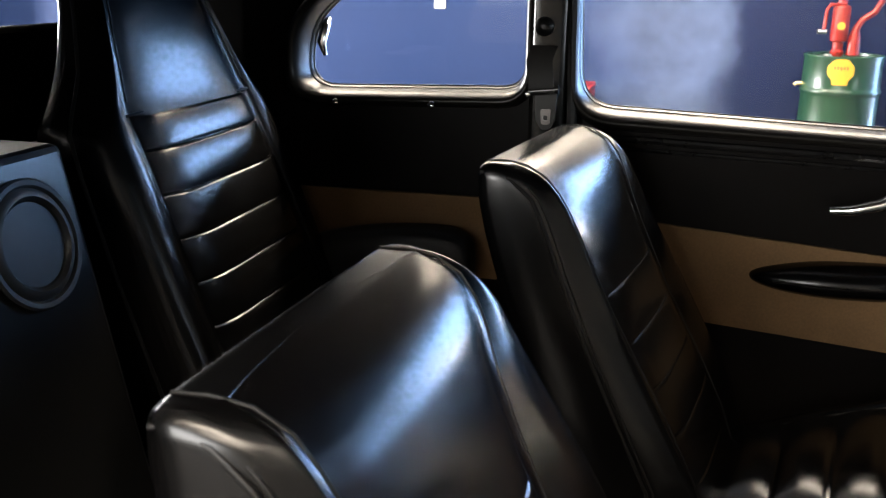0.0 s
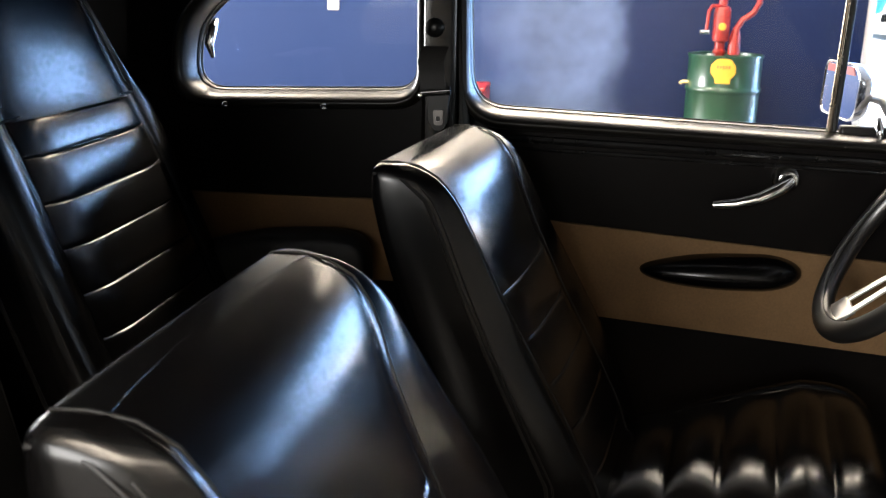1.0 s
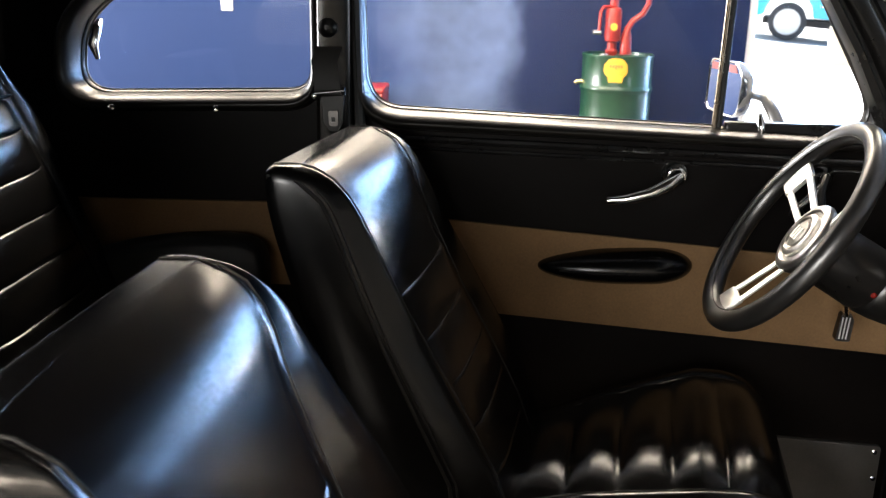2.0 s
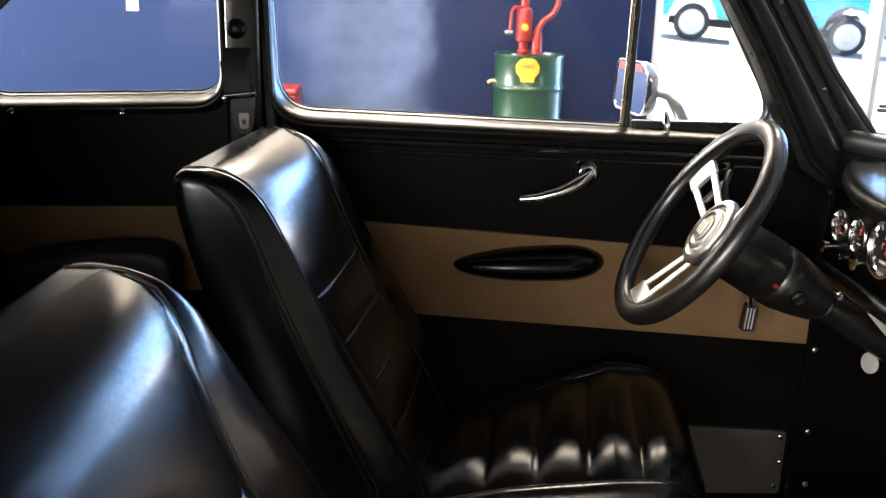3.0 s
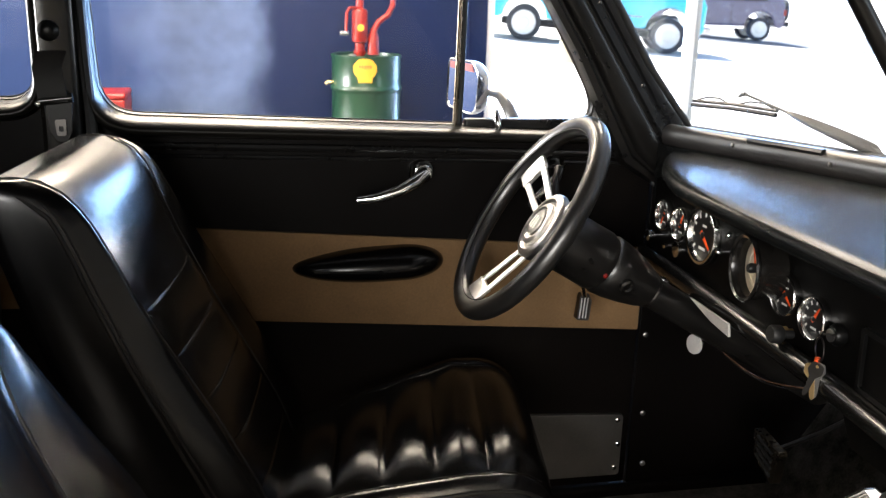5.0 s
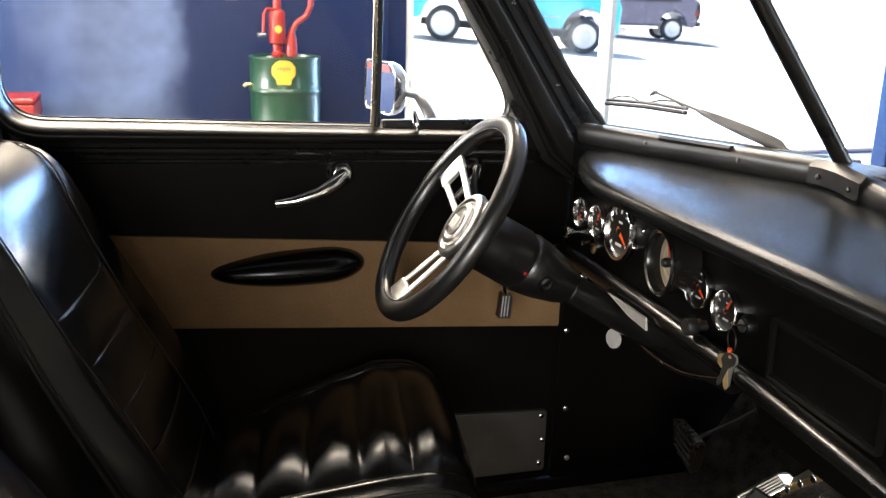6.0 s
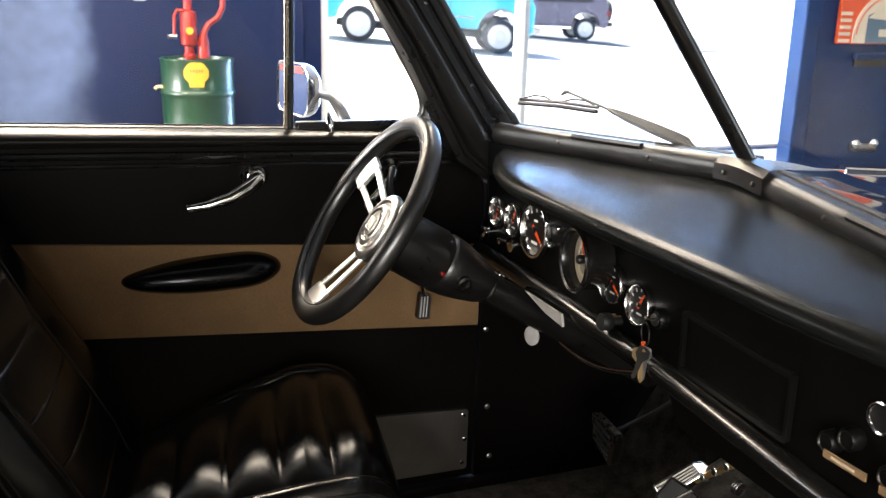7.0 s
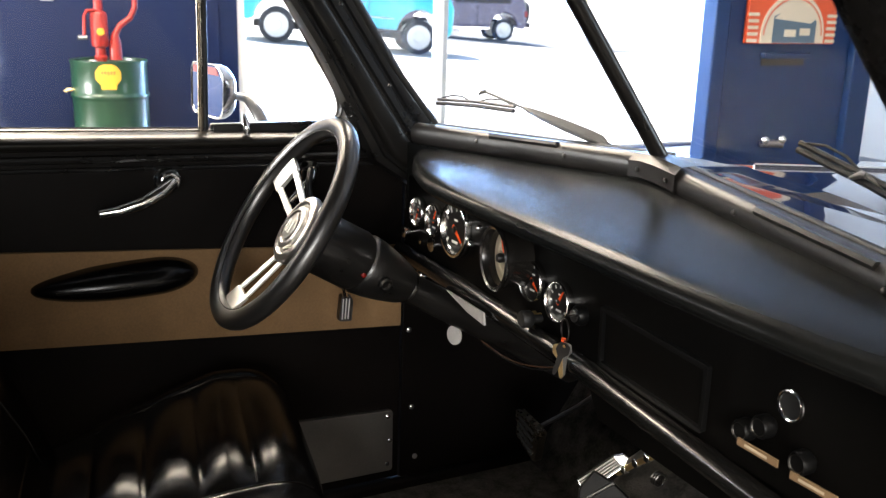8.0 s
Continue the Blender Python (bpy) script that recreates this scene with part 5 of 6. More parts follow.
def build_rear_seat():
    y0 = 0.345
    s = thing("high_back_seat", (-1.0, y0, 0.335), "black leather high-back rear bucket seat with pleated insert", "seat")
    rows = [(0.56, -1.10, -1.00, -0.915, 0.285, 0.20), (0.80, -1.19, -1.08, -1.00, 0.280, 0.196), (0.95, -1.235, -1.135, -1.060, 0.276, 0.192), (1.10, -1.27, -1.185, -1.118, 0.270, 0.188), (1.165, -1.275, -1.205, -1.146, 0.262, 0.186),
            (1.19, -1.275, -1.212, -1.160, 0.240, 0.184), (1.24, -1.275, -1.222, -1.176, 0.205, 0.170), (1.32, -1.282, -1.245, -1.202, 0.172, 0.148), (1.40, -1.297, -1.265, -1.229, 0.150, 0.130), (1.44, -1.312, -1.275, -1.248, 0.142, 0.12), (1.46, -1.30, -1.282, -1.265, 0.11, 0.09)]
    part("backrest", backrest_mesh(rows, y0, 52, 0.012), LEATHER, s, "black leather high backrest", sub=1)
    part("backrest_insert", pleats(rows, y0, [0.80, 0.868, 0.934, 0.999, 1.063, 1.128, 1.178], 0.008), LEATHER, s, "pleated black leather insert", smooth=60)
    part("head_seam", tube([(interp(rows, z)[2] + dx, y0 + u * 0.255, z) for u, z, dx in ((-0.95, 1.170, -0.030), (-0.8, 1.180, -0.004), (-0.4, 1.183, 0.000), (0, 1.182, 0.001), (0.4, 1.182, 0.000), (0.8, 1.180, -0.004), (0.95, 1.170, -0.030))], 0.0022, 6), PIPING, s)
    for side in (-1, 1):
        part("piping", edge_line(rows, y0, side, 1, (1.40, 0.62), [], 0.003), PIPING, s)
        part("seam", edge_line(rows, y0, side, 2, (1.42, 1.19), [], 0.0014), PIPING, s)
    part("cushion", loft([[(x, y0 - 0.235, 0.46), (x, y0 - 0.24, z - 0.03), (x, y0 - 0.21, z), (x, y0, z - 0.012), (x, y0 + 0.21, z), (x, y0 + 0.24, z - 0.03), (x, y0 + 0.235, 0.46)]
                          for x, z in ((-1.08, 0.66), (-0.9, 0.665), (-0.75, 0.68), (-0.66, 0.68), (-0.62, 0.64), (-0.61, 0.56))]), LEATHER, s, "black leather cushion", sub=1)
    part("base", box(-1.05, -0.68, y0 - 0.2, y0 + 0.2, 0.335, 0.455), PLASTIC, s, bevel=0.01)


build_rear_seat()


def build_speaker():
    s = thing("speaker_box", (-1.2, -0.22, 0.335), "black speaker box with round woofer beside the rear seat", "speaker")
    rings = [[(-1.16, y, 0.335), (-1.02, y, 0.62), (-1.138, y, 1.172), (-1.24, y, 1.172), (-1.24, y, 0.335)] for y in (-0.42, -0.022)]
    part("cabinet", loft(rings), PLASTIC, s, "black vinyl-covered cabinet", smooth=0, bevel=0.01)
    n = Vector((0.976, 0, 0.219))
    c = Vector((-1.1125, -0.124, 1.066))
    part("surround", lathe([(0.079, 0), (0.081, 0.004), (0.078, 0.007), (0.072, 0.006), (0.069, 0.002), (0.064, 0.007), (0.058, 0.008), (0.053, 0.001)], c, n, 48), RUBBER, s, "black rubber woofer surround")
    part("cone", lathe([(0.054, 0.003), (0.040, -0.010), (0.030, -0.016)], c, n, 40, cap=False), PLASTIC, s)
    part("dust_cap", lathe([(0.034, -0.014), (0.031, -0.009), (0.022, -0.003), (0.008, 0.000)], c, n, 32), PLASTIC, s)


build_speaker()

# ---- dashboard ----
FACE = 0.46
dash = thing("dashboard", (0.46, 0.0, 0.90), "black dashboard with padded top and chrome-ringed gauges", "dashboard")


def lip_x(y):
    return 0.328 + (0.9 * max(0.0, y - 0.2) ** 2 if y > 0 else 0.25 * max(0.0, -y - 0.35) ** 2)


pad = []
for j in range(45):
    y = 0.635 - 1.27 * j / 44
    lx = lip_x(y)
    back = 0.555 - 0.15 * abs(y)
    zr = W_C.z - 0.018 - 0.058 * abs(y)
    e = max(0.0, (abs(y) - 0.56) / 0.075)
    dz = -0.035 * e * e
    pad.append([(FACE + 0.01, y, 1.050 + dz), (lx + 0.050, y, 1.066 + dz), (lx + 0.018, y, 1.076 + dz), (lx + 0.006, y, 1.081 + dz), (lx, y, 1.089 + dz), (lx + 0.001, y, 1.098 + dz), (lx + 0.007, y, 1.105 + dz), (lx + 0.018, y, 1.1095 + dz),
                (lx + 0.05, y, 1.112 + dz), ((lx + back) / 2 + 0.02, y, (1.113 + zr) / 2 + dz * 0.5), (back, y, zr), (back, y, 1.0)])
part("top_pad", loft(pad), DASHPAD, dash, "black padded dash top", smooth=60)
part("face_panel", slab([[(-0.62, 0.865), (0.625, 0.885), (0.625, 1.045), (-0.62, 1.045)]], yz, FACE, FACE + 0.012), FACEPLATE, dash, "black gauge panel", smooth=0)
part("lower_panel", slab([[(-0.62, 0.79), (-0.02, 0.80), (0.03, 0.875), (-0.62, 0.875)]], yz, FACE + 0.012, FACE + 0.02), FACEPLATE, dash, smooth=0)
part("lower_rail", tube([(FACE - 0.012, 0.63, 0.894), (FACE - 0.014, 0.3, 0.890), (FACE - 0.014, 0.0, 0.880), (FACE - 0.014, -0.25, 0.862), (FACE - 0.014, -0.60, 0.835)], 0.0175, 20), RAIL, dash, "gloss black tubular lower rail")


def gauge(name, y, z, r, needle, material=DIAL, deep=0.012, label="", lip=0.82):
    nrm = Vector((-1, 0, 0.04)).normalized()
    c = Vector((FACE, y, z))
    gparent = part(name, lathe([(r * 0.96, -0.004), (r, 0.0), (r, deep - 0.005), (r * 0.99, deep - 0.002), (r * 0.97, deep + 0.001), (r * 0.94, deep + 0.0018), (r * (lip + 0.04), deep + 0.001), (r * lip, deep - 0.003), (r * (lip - 0.03), deep - 0.008)], c, nrm, 48), BEZEL, dash, label or "chrome-ringed gauge")
    m = basis(c, nrm)
    part("dial", lathe([(r * 0.88, deep - 0.008), (r * 0.2, deep - 0.0075)], c, nrm, 32), material, gparent)

    def on(u, v, h):
        return m @ Vector((-u * r, v * r, deep - 0.006 + h))
    marks = bmesh.new()
    for k in range(9):
        a = radians(220 - 260 * k / 8)
        ca, sa = math.cos(a), math.sin(a)
        q = [(0.62 * ca - 0.05 * sa, 0.62 * sa + 0.05 * ca), (0.62 * ca + 0.05 * sa, 0.62 * sa - 0.05 * ca), (0.80 * ca + 0.05 * sa, 0.80 * sa - 0.05 * ca), (0.80 * ca - 0.05 * sa, 0.80 * sa + 0.05 * ca)]
        marks.faces.new([marks.verts.new(on(u, v, 0.0)) for u, v in q])
    for u0, u1, v0, v1 in ((-0.22, 0.22, -0.50, -0.40), (-0.14, 0.14, 0.28, 0.36)):
        marks.faces.new([marks.verts.new(on(u, v, 0.0)) for u, v in ((u0, v0), (u1, v0), (u1, v1), (u0, v1))])
    part("scale_marks", marks, WHITE if material is DIAL else DIAL, gparent, smooth=0)
    a = radians(needle)
    ca, sa = math.cos(a), math.sin(a)
    nd = bmesh.new()
    q = [(-0.18 * ca - 0.09 * sa, -0.18 * sa + 0.09 * ca), (-0.18 * ca + 0.09 * sa, -0.18 * sa - 0.09 * ca), (0.62 * ca + 0.04 * sa, 0.62 * sa - 0.04 * ca), (0.62 * ca - 0.04 * sa, 0.62 * sa + 0.04 * ca)]
    lo = [nd.verts.new(on(u, v, 0.0012)) for u, v in q]
    hi = [nd.verts.new(on(u, v, 0.0022)) for u, v in q]
    nd.faces.new(hi)
    for i in range(4):
        nd.faces.new((lo[i], lo[(i + 1) % 4], hi[(i + 1) % 4], hi[i]))
    part("needle", nd, ORANGE if material is DIAL else DIAL, gparent, smooth=0)
    part("pivot", lathe([(r * 0.12, 0), (r * 0.12, 0.003), (r * 0.06, 0.004)], on(0, 0, 0.0), nrm, 12), DIAL, gparent)
    return gparent


gauge("gauge", 0.567, 0.984, 0.030, 290)
gauge("gauge", 0.497, 0.983, 0.032, 110)
gauge("gauge", 0.410, 0.985, 0.052, 215)
gauge("gauge", 0.146, 0.964, 0.0325, 215, lip=0.87)
gauge("gauge", 0.071, 0.954, 0.032, 120, lip=0.87)
# deep speedometer can
SPC, SPN = Vector((FACE + 0.002, 0.193, 0.990)), Vector((-0.992, 0.115, 0.03))
sp = part("speedometer", lathe([(0.046, 0.0), (0.047, 0.002), (0.047, 0.032), (0.0478, 0.033), (0.0478, 0.044), (0.0505, 0.047), (0.0505, 0.050), (0.047, 0.050), (0.045, 0.046), (0.0445, 0.028)], SPC, SPN, 48), PAINT, dash, "deep black speedometer can")
part("rim", lathe([(0.0515, 0.047), (0.0525, 0.050), (0.050, 0.0530), (0.046, 0.051)], SPC, SPN, 48, cap=False), BEZEL, sp, "chrome rim")
part("dial", lathe([(0.0450, 0.0285), (0.005, 0.029)], SPC, SPN, 40), CREAM, sp, "cream dial")
part("inner_ring", lathe([(0.030, 0.0290), (0.030, 0.0302), (0.026, 0.0302), (0.026, 0.0290)], SPC, SPN, 36), SIGNCREAM, sp)
part("knob", lathe([(0.007, 0.029), (0.008, 0.040), (0.006, 0.044)], SPC, SPN, 14), DIAL, sp, "black centre stem")
part("needle", tube([SPC + SPN * 0.032, SPC + SPN * 0.032 + Vector((0, 0.010, 0.030))], 0.0012, 5), ORANGE, sp)
for y, z in ((0.362, 1.009), (0.318, 1.010), (0.347, 0.974)):
    part("warning_lamp", lathe([(0.0055, 0), (0.0055, 0.010), (0.003, 0.014)], (FACE, y, z), (-1, 0, 0), 12), CHROME, dash, "tiny chrome warning lamp")
for y, z, r, l, m in ((0.590, 0.940, 0.011, 0.028, CHROME), (0.500, 0.935, 0.014, 0.012, CHROME), (0.128, 0.914, 0.008, 0.018, BRASS), (0.548, 0.930, 0.006, 0.012, CHROME)):
    k = part("switch_knob", lathe([(r * 0.5, 0), (r * 0.5, l * 0.5), (r, l * 0.55), (r, l * 0.95), (r * 0.8, l)], (FACE, y, z), (-1, 0, 0), 18), m, dash, "small metal switch knob")
part("pull_knob", lathe([(0.006, 0), (0.006, 0.016), (0.011, 0.018), (0.0135, 0.021), (0.0135, 0.034), (0.011, 0.037)], (FACE - 0.004, 0.120, 0.912), (-1, 0, 0.08), 20), RUBBER, dash, "black pull knob")
ig = part("ignition_switch", lathe([(0.0155, 0), (0.0155, 0.008), (0.012, 0.014), (0.009, 0.015)], (FACE, 0.018, 0.950), (-1, 0, 0), 22), PLASTIC, dash, "black ribbed ignition surround")
part("bezel", lathe([(0.009, 0.014), (0.009, 0.017), (0.004, 0.018)], (FACE, 0.018, 0.950), (-1, 0, 0), 16), STEEL, ig)
# radio recess
radio = part("radio", slab([rounded([(-0.249, 0.884, 0.006), (-0.036, 0.894, 0.006), (-0.033, 0.981, 0.006), (-0.249, 0.972, 0.006)]),
                            rounded([(-0.243, 0.891, 0.004), (-0.042, 0.901, 0.004), (-0.040, 0.974, 0.004), (-0.243, 0.965, 0.004)])], yz, FACE - 0.009, FACE - 0.001), PLASTIC, dash, "black radio surround", smooth=0, bevel=0.002)
part("radio_face", slab([[(-0.243, 0.891), (-0.042, 0.901), (-0.040, 0.974), (-0.243, 0.965)]], yz, FACE - 0.003, FACE - 0.001), FACEPLATE, radio, "blank glossy black radio face", smooth=0)
for y, z in ((-0.318, 0.922), (-0.345, 0.938), (-0.402, 0.922)):
    k = part("control_knob", lathe([(0.010, 0), (0.0135, 0.004), (0.0135, 0.016), (0.011, 0.020), (0.009, 0.018)], (FACE, y, z), (-1, 0, 0), 20), PLASTIC, dash, "black ribbed control knob")
    part("knob_ring", ring_torus((FACE - 0.0185, y, z), (-1, 0, 0), 0.0100, 0.0008, 24, 6), DARKSTEEL, k)
part("socket_ring", ring_torus((FACE - 0.003, -0.371, 0.972), (-1, 0, 0), 0.0165, 0.0022, 28, 8), CHROME, dash, "chrome lighter socket ring")
part("socket", lathe([(0.0155, 0), (0.0155, 0.001), (0.004, 0.0012)], (FACE, -0.371, 0.972), (-1, 0, 0), 20), DIAL, dash)
for y0, y1, z0, z1 in ((-0.320, -0.380, 0.916, 0.916), (-0.398, -0.459, 0.913, 0.914)):
    lb = part("label_strip", loft([[(FACE - 0.022, y0, z0), (FACE - 0.022, y1, z1), (FACE - 0.022, y1, z1 - 0.009), (FACE - 0.022, y0, z0 - 0.009)],
                                   [(FACE - 0.020, y0, z0), (FACE - 0.020, y1, z1), (FACE - 0.020, y1, z1 - 0.009), (FACE - 0.020, y0, z0 - 0.009)]]), TANLABEL, dash, "tan printed label strip", smooth=0)
    part("print_bar", loft([[(x, y0 + (y1 - y0) * 0.2, z0 - 0.003), (x, y0 + (y1 - y0) * 0.75, z0 + (z1 - z0) * 0.75 - 0.003), (x, y0 + (y1 - y0) * 0.75, z0 + (z1 - z0) * 0.75 - 0.006), (x, y0 + (y1 - y0) * 0.2, z0 - 0.006)] for x in (FACE - 0.0228, FACE - 0.0222)]), CREAM, lb, smooth=0)

keys = thing("key_bunch", (0.44, 0.01, 0.94), "bunch of brass and steel keys hanging from the ignition", "keys")
kx = FACE - 0.035
part("ring", ring_torus((kx, 0.010, 0.934), (0.95, -0.25, 0), 0.016, 0.0012, 28, 6), DARKSTEEL, keys)
part("ring", ring_torus((FACE - 0.024, 0.008, 0.955), (0.2, 0.4, 1), 0.008, 0.0011, 20, 6), DARKSTEEL, keys)
part("fob", tube([(kx, 0.012, 0.921), (kx, 0.012, 0.913)], 0.0036, 8), ORANGE, keys, "small orange fob")


def key_shape(tilt, y, z, m, label):
    k = 0.86
    o = rounded([(0, 0.012, 0.006), (0.010, 0.010, 0.005), (0.012, -0.004, 0.006), (0.005, -0.014, 0.003), (0.004, -0.028, 0.001), (0.0025, -0.030, 0.001), (0.004, -0.036, 0.001), (0.003, -0.045, 0.002),
                 (0.0, -0.050, 0.001), (-0.004, -0.045, 0.002), (-0.005, -0.014, 0.003), (-0.012, -0.004, 0.006), (-0.010, 0.010, 0.005)], 3)
    hole = [(0.003 * math.cos(a), 0.006 + 0.003 * math.sin(a)) for a in (2 * math.pi * i / 10 for i in range(10))]
    c, s_ = math.cos(tilt), math.sin(tilt)

    def put(pts):
        return [(y + k * (u * c - v * s_), z + k * (u * s_ + v * c)) for u, v in pts]
    bm = slab([put(o), put(hole)], yz, kx - 0.004 - 0.008 * abs(tilt), kx - 0.002 - 0.008 * abs(tilt))
    bmesh.ops.rotate(bm, cent=(kx, 0.012, z), matrix=Matrix.Rotation(radians(38), 3, 'Z'), verts=bm.verts)
    return part("key", bm, m, keys, label, smooth=0, bevel=0.0004)


key_shape(0.30, 0.010, 0.906, DARKSTEEL, "dull steel key")
key_shape(-0.12, 0.016, 0.903, BRASS, "brass key")
key_shape(0.02, 0.008, 0.906, STEEL, "worn steel key")

# ---- steering ----
RIM_C = Vector((0.129, 0.392, 1.031))
AX = Vector((-0.832, 0.041, 0.553)).normalized()
UP_W = (Vector((0, 0, 1)) - AX * AX.z).normalized()
SIDE_W = AX.cross(UP_W)
HUB_C = RIM_C - AX * 0.038
wheel = thing("steering_wheel", tuple(HUB_C), "three-spoke steering wheel with black leather rim and satin metal spokes", "steering wheel")
part("rim", ring_torus(RIM_C, AX, 0.1760, 0.0165, 96, 20), RIMLEATHER, wheel, "stitched black leather rim")
part("rim_stitching", ring_torus(RIM_C + AX * 0.0105, AX, 0.1630, 0.0010, 72, 6), PIPING, wheel)


def wheel_pt(ang, r, h):
    a = radians(ang)
    return HUB_C + (UP_W * math.cos(a) - SIDE_W * math.sin(a)) * r + AX * h


def spoke(ang):
    """Slotted flat spoke: two narrowing legs joined by a clamp plate under the rim."""
    for sgn in (-1, 1):
        rings = []
        for r, h in ((0.045, 0.004), (0.10, 0.018), (0.160, 0.034)):
            c0 = wheel_pt(ang, r, h)
            a = radians(ang)
            tang = -UP_W * math.sin(a) - SIDE_W * math.cos(a)
            off = 0.024 - 0.008 * (0.155 - r) / 0.11
            lo, hi = off - 0.0062, off + 0.0062
            rings.append([c0 + tang * sgn * lo + AX * 0.002, c0 + tang * sgn * hi + AX * 0.002, c0 + tang * sgn * hi - AX * 0.003, c0 + tang * sgn * lo - AX * 0.003])
        part("spoke", loft(rings), ALLOY, wheel, "satin metal spoke leg", smooth=0, bevel=0.0012)
    a = radians(ang)
    tang = -UP_W * math.sin(a) - SIDE_W * math.cos(a)
    c0, c1 = wheel_pt(ang, 0.131, 0.026), wheel_pt(ang, 0.168, 0.036)
    rings = [[c + tang * w + AX * d for w, d in ((-0.031, 0.004), (0.031, 0.004), (0.031, -0.004), (-0.031, -0.004))] for c in (c0, c1)]
    part("spoke_clamp", loft(rings), ALLOY, wheel, "satin metal spoke clamp", smooth=0, bevel=0.002)


for ang in (-64, -176, 60):
    spoke(ang)
part("hub", lathe([(0.042, -0.008), (0.058, -0.004), (0.0615, 0.004), (0.0600, 0.011), (0.055, 0.015), (0.048, 0.016), (0.045, 0.012), (0.041, 0.012)], HUB_C, AX, 48), STEEL, wheel, "satin metal hub ring")
part("boss", lathe([(0.036, -0.03), (0.036, -0.006), (0.03, -0.004)], HUB_C, AX, 28), PLASTIC, wheel, "black hub boss")
part("horn_button", lathe([(0.039, 0.010), (0.038, 0.018), (0.034, 0.021), (0.030, 0.021), (0.028, 0.018), (0.024, 0.018), (0.022, 0.021), (0.006, 0.023)], HUB_C, AX, 40), STEEL, wheel, "stepped metal horn button")
bd = bmesh.new()
for u in (-0.010, 0.0, 0.010):
    lo = [wheel_pt(0, 0, 0.0225) + SIDE_W * (u + du) + UP_W * dv for du, dv in ((-0.003, -0.011), (0.003, -0.011), (0.003, 0.011), (-0.003, 0.011))]
    f = [bd.verts.new(p) for p in lo]
    h = [bd.verts.new(p + AX * 0.0016) for p in lo]
    bd.faces.new(h)
    for i in range(4):
        bd.faces.new((f[i], f[(i + 1) % 4], h[(i + 1) % 4], h[i]))
part("badge", bd, WHITE, wheel, "pale worn badge bars", smooth=0)

COL = Vector((0.862, 0.0, -0.507)).normalized()
C0 = HUB_C - AX * 0.022
column = thing("steering_column", tuple(C0), "black steering column with chrome stalk under the dashboard", "steering column")
part("shroud", lathe([(0.040, 0.0), (0.052, 0.006), (0.053, 0.085), (0.050, 0.092), (0.049, 0.096), (0.053, 0.102), (0.051, 0.125), (0.045, 0.155), (0.037, 0.185), (0.031, 0.198)], C0, COL, 40), COLUMNPAINT, column, "black column shroud")
part("tube", lathe([(0.027, 0.165), (0.027, 0.62), (0.02, 0.63)], C0, COL, 28), COLUMNPAINT, column, "worn black column tube")
part("collar", lathe([(0.029, 0.198), (0.030, 0.200), (0.030, 0.204), (0.028, 0.206)], C0, COL, 28), DARKSTEEL, column)
p = C0 + COL * 0.12
part("lock", lathe([(0.012, 0.045), (0.013, 0.056), (0.009, 0.058), (0.007, 0.054)], p, (0.1, -0.85, -0.25), 16), DARKSTEEL, column, "small chrome column lock")
part("hazard_knob", lathe([(0.0045, 0.046), (0.0045, 0.056), (0.002, 0.058)], p - COL * 0.045, (0.1, -0.85, -0.30), 12), RED, column, "tiny red hazard knob")
stalk = part("stalk", tube([C0 + COL * 0.07 + Vector((0, 0.03, -0.035)), C0 + COL * 0.10 + Vector((0.01, 0.10, -0.09)), Vector((0.292, 0.545, 0.842))], 0.004, 8), CHROME, column, "thin chrome stalk")
part("stalk_paddle", slab([rounded([(0.280, 0.792, 0.005), (0.306, 0.790, 0.005), (0.309, 0.830, 0.005), (0.302, 0.844, 0.005), (0.286, 0.842, 0.005)])], xz, 0.537, 0.552), DARKSTEEL, column, "ribbed metal paddle", bevel=0.003)
for rx in (0.286, 0.292, 0.298):
    part("paddle_rib", tube([(rx, 0.5355, 0.796), (rx + 0.003, 0.5355, 0.836)], 0.0016, 6), STEEL, column)
part("tilt_lever", tube([C0 + COL * 0.02 + Vector((0, 0.045, 0.02)), Vector((0.21, 0.50, 1.065)), Vector((0.225, 0.53, 1.085))], 0.006, 8), PLASTIC, column)
part("support_plate", slab([[(0.368, 0.888), (0.236, 0.888), (0.230, 0.868), (0.290, 0.872)]], yz, 0.418, 0.422), ZINC, column, "bare metal column bracket", smooth=0)
part("bracket_disc", lathe([(0.018, 0), (0.018, 0.004), (0.01, 0.005)], (0.466, 0.420, 0.780), (-1, -0.3, 0.1), 26), ZINC, column, "round bare metal plate")
part("drop_bracket", box(0.475, 0.49, 0.40, 0.47, 0.81, 0.88), RUBBER, column, bevel=0.004)
part("chrome_cap", lathe([(0.012, 0), (0.014, 0.014), (0.010, 0.022), (0.003, 0.024)], (0.455, 0.520, 0.868), (-1, 0, 0.2), 18), CHROME, column, "chrome bolt cap")
for k, m in enumerate((COPPER, RUBBER)):
    pts = [(0.50 + 0.004 * k, 0.38 - 0.24 * i / 10, 0.778 + 0.038 * i / 10 - 0.016 * math.sin(math.pi * i / 10) - 0.006 * k) for i in range(11)]
    part("wire", tube(pts, 0.0012, 6), m, column, "loose dashboard wire")

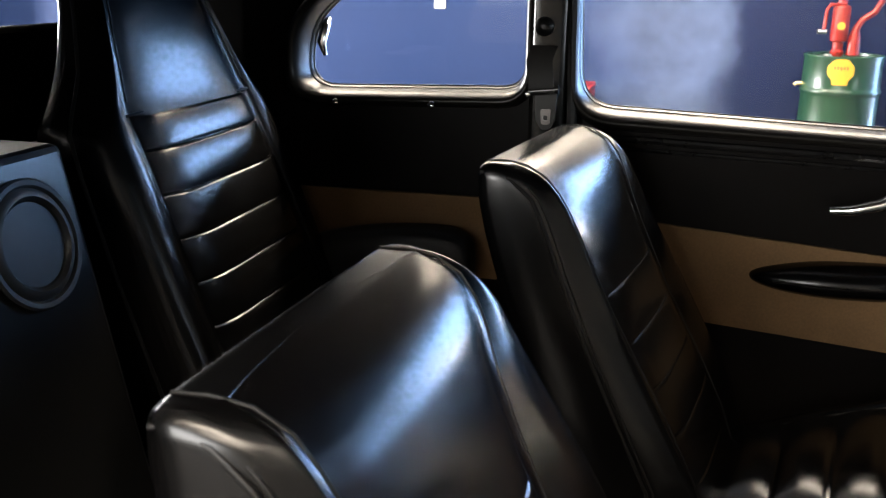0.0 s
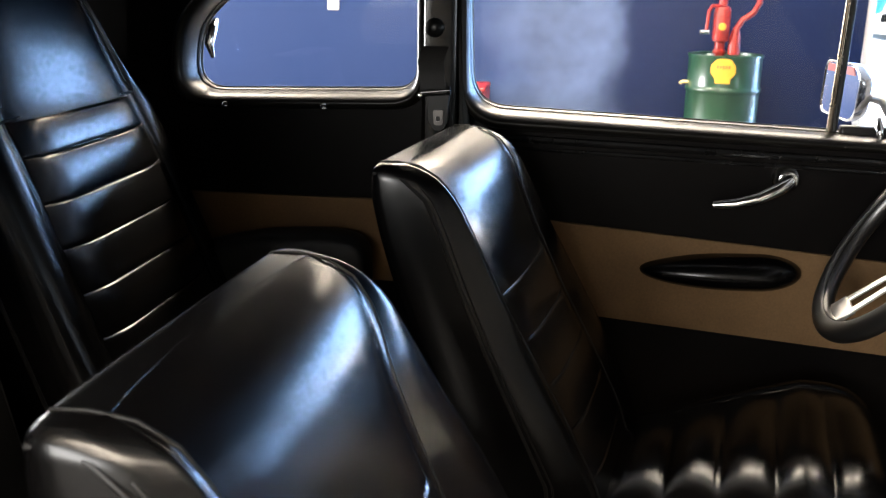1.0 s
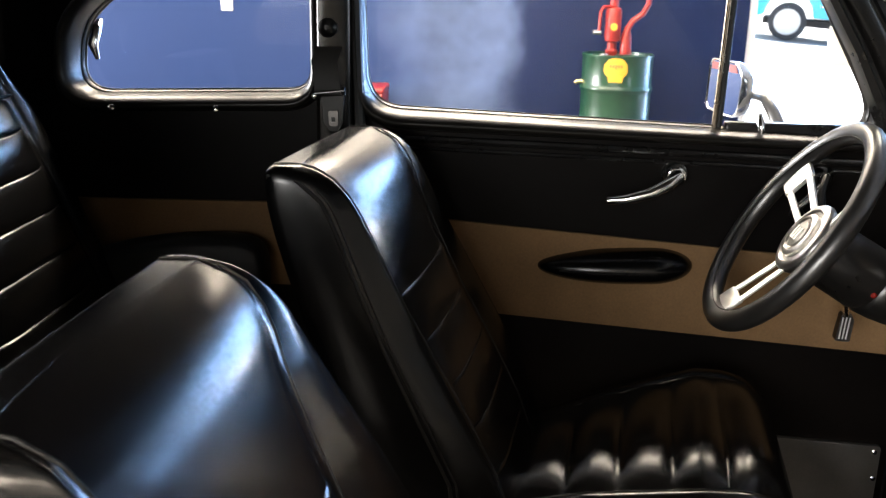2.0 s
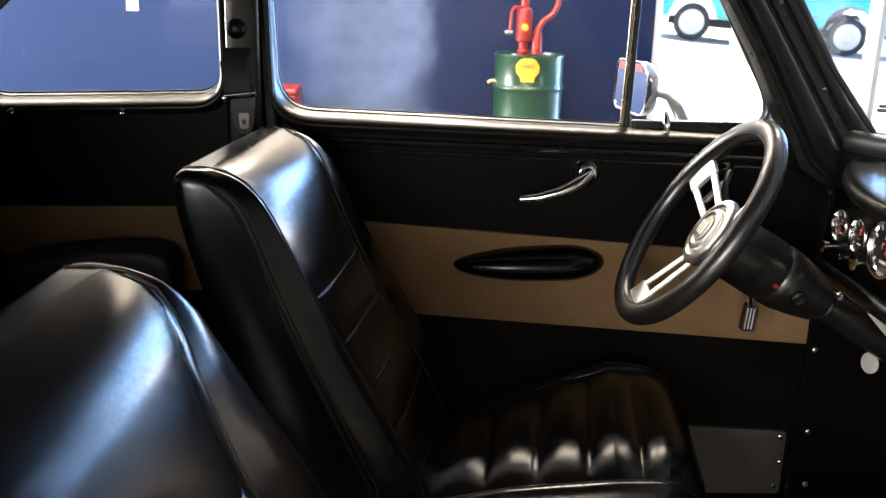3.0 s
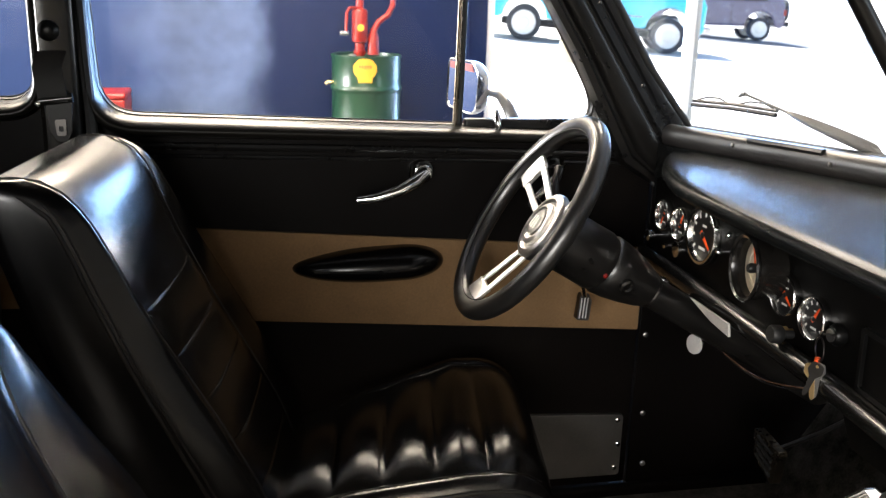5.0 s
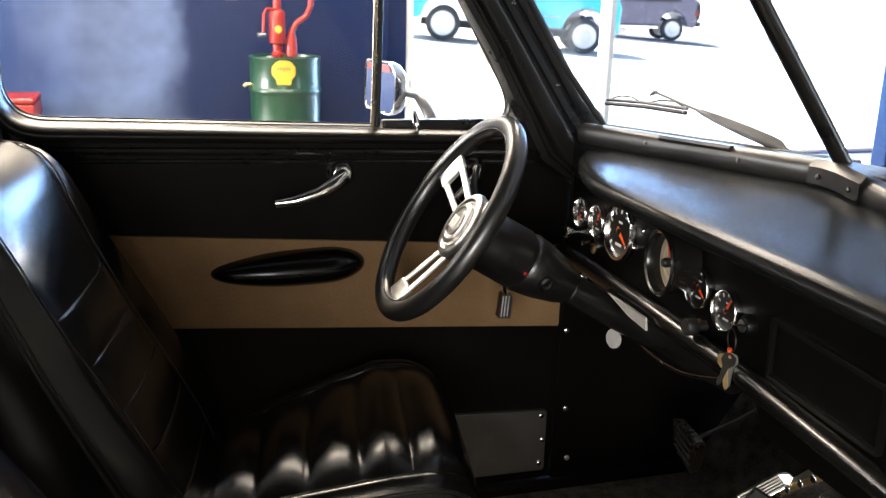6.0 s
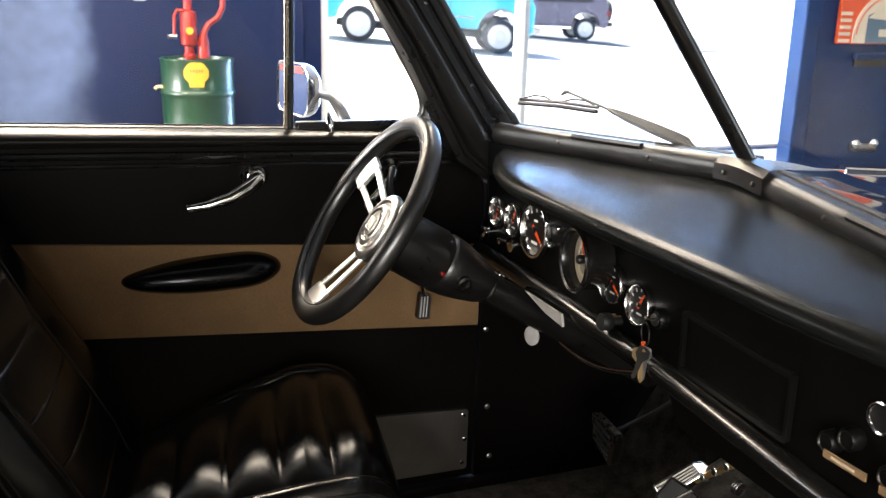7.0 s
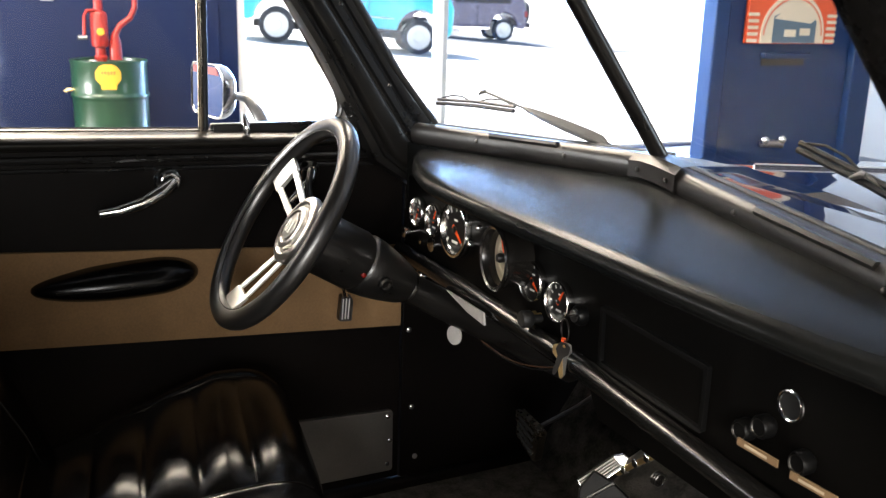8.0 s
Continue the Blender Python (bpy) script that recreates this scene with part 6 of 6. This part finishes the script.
# ---- pedals and shifter ----
br = thing("brake_pedal", (0.62, 0.42, 0.50), "brake pedal with worn metal pad and dark ribs", "pedal")
part("arm", tube([(0.90, 0.475, 0.60), (0.78, 0.46, 0.56), (0.645, 0.425, 0.545)], 0.0045, 8), DARKSTEEL, br, "bare steel pedal arm")
pad_o = [(0.376, 0.504), (0.444, 0.530), (0.456, 0.588), (0.362, 0.576)]
part("pad", slab([rounded([(u, v, 0.008) for u, v in pad_o])], yz, 0.628, 0.645), BRONZE, br, "worn metal pad", bevel=0.003)
for i in range(4):
    part("pad_rib", tube([(0.627, 0.384, 0.520 + i * 0.015), (0.627, 0.436, 0.540 + i * 0.0125)], 0.0040, 6), RUBBER, br)
ga = thing("gas_pedal", (0.52, 0.04, 0.60), "polished metal gas pedal with grooved face and black cover", "pedal")
G_N = Vector((-0.54, -0.74, 0.40)).normalized()
g_o = [Vector(p) for p in ((0.499, 0.062, 0.655), (0.556, 0.043, 0.696), (0.570, 0.034, 0.700), (0.577, 0.026, 0.693), (0.565, 0.026, 0.680), (0.506, 0.046, 0.635))]


def plate_mesh(outline, lift, thick):
    return loft([[p + G_N * lift for p in outline], [p + G_N * (lift - thick) for p in outline]])


pl = part("plate", plate_mesh(g_o, 0.0, 0.012), BEZEL, ga, "polished metal plate", smooth=0, bevel=0.003)
for k in range(5):
    f = 0.16 + 0.17 * k
    a0, a1 = g_o[0].lerp(g_o[5], f), g_o[1].lerp(g_o[4], f)
    part("groove", tube([a0.lerp(a1, 0.06) + G_N * 0.0006, a0.lerp(a1, 0.98) + G_N * 0.0006], 0.0022, 6), DARKSTEEL, pl, "dark groove")
c_o = [Vector(p) for p in ((0.522, 0.046, 0.676), (0.544, 0.022, 0.661), (0.563, -0.004, 0.638), (0.523, 0.014, 0.600), (0.495, 0.045, 0.625), (0.499, 0.049, 0.648))]
part("cover", loft([[p + G_N * 0.006 for p in c_o], [p - G_N * 0.03 for p in c_o]]), FACEPLATE, ga, "folded black metal cover", smooth=0, bevel=0.003)
part("cover_fold", tube([c_o[1] + G_N * 0.006, c_o[4] + G_N * 0.007], 0.003, 6), SATIN, ga)
part("linkage", tube([(0.575, 0.030, 0.684), (0.58, 0.0, 0.716), (0.58, -0.036, 0.746)], 0.0055, 8), STEEL, ga, "steel link rod")
part("linkage", tube([(0.565, 0.040, 0.664), (0.57, 0.010, 0.692), (0.575, -0.026, 0.722)], 0.0050, 8), BRASS, ga, "brass-plated link rod")
for p in ((0.568, 0.026, 0.677), (0.572, 0.004, 0.697), (0.575, -0.018, 0.716)):
    part("clevis", box(p[0] - 0.007, p[0] + 0.007, p[1] - 0.006, p[1] + 0.006, p[2] - 0.006, p[2] + 0.006), CHROME, ga, bevel=0.002)
part("spring", tube([(0.58 + 0.010 * math.cos(a), -0.045 + 0.0022 * a / 3, 0.690 + 0.010 * math.sin(a)) for a in (k * 0.5 for k in range(40))], 0.0018, 6), DARKSTEEL, ga, "coiled return spring")
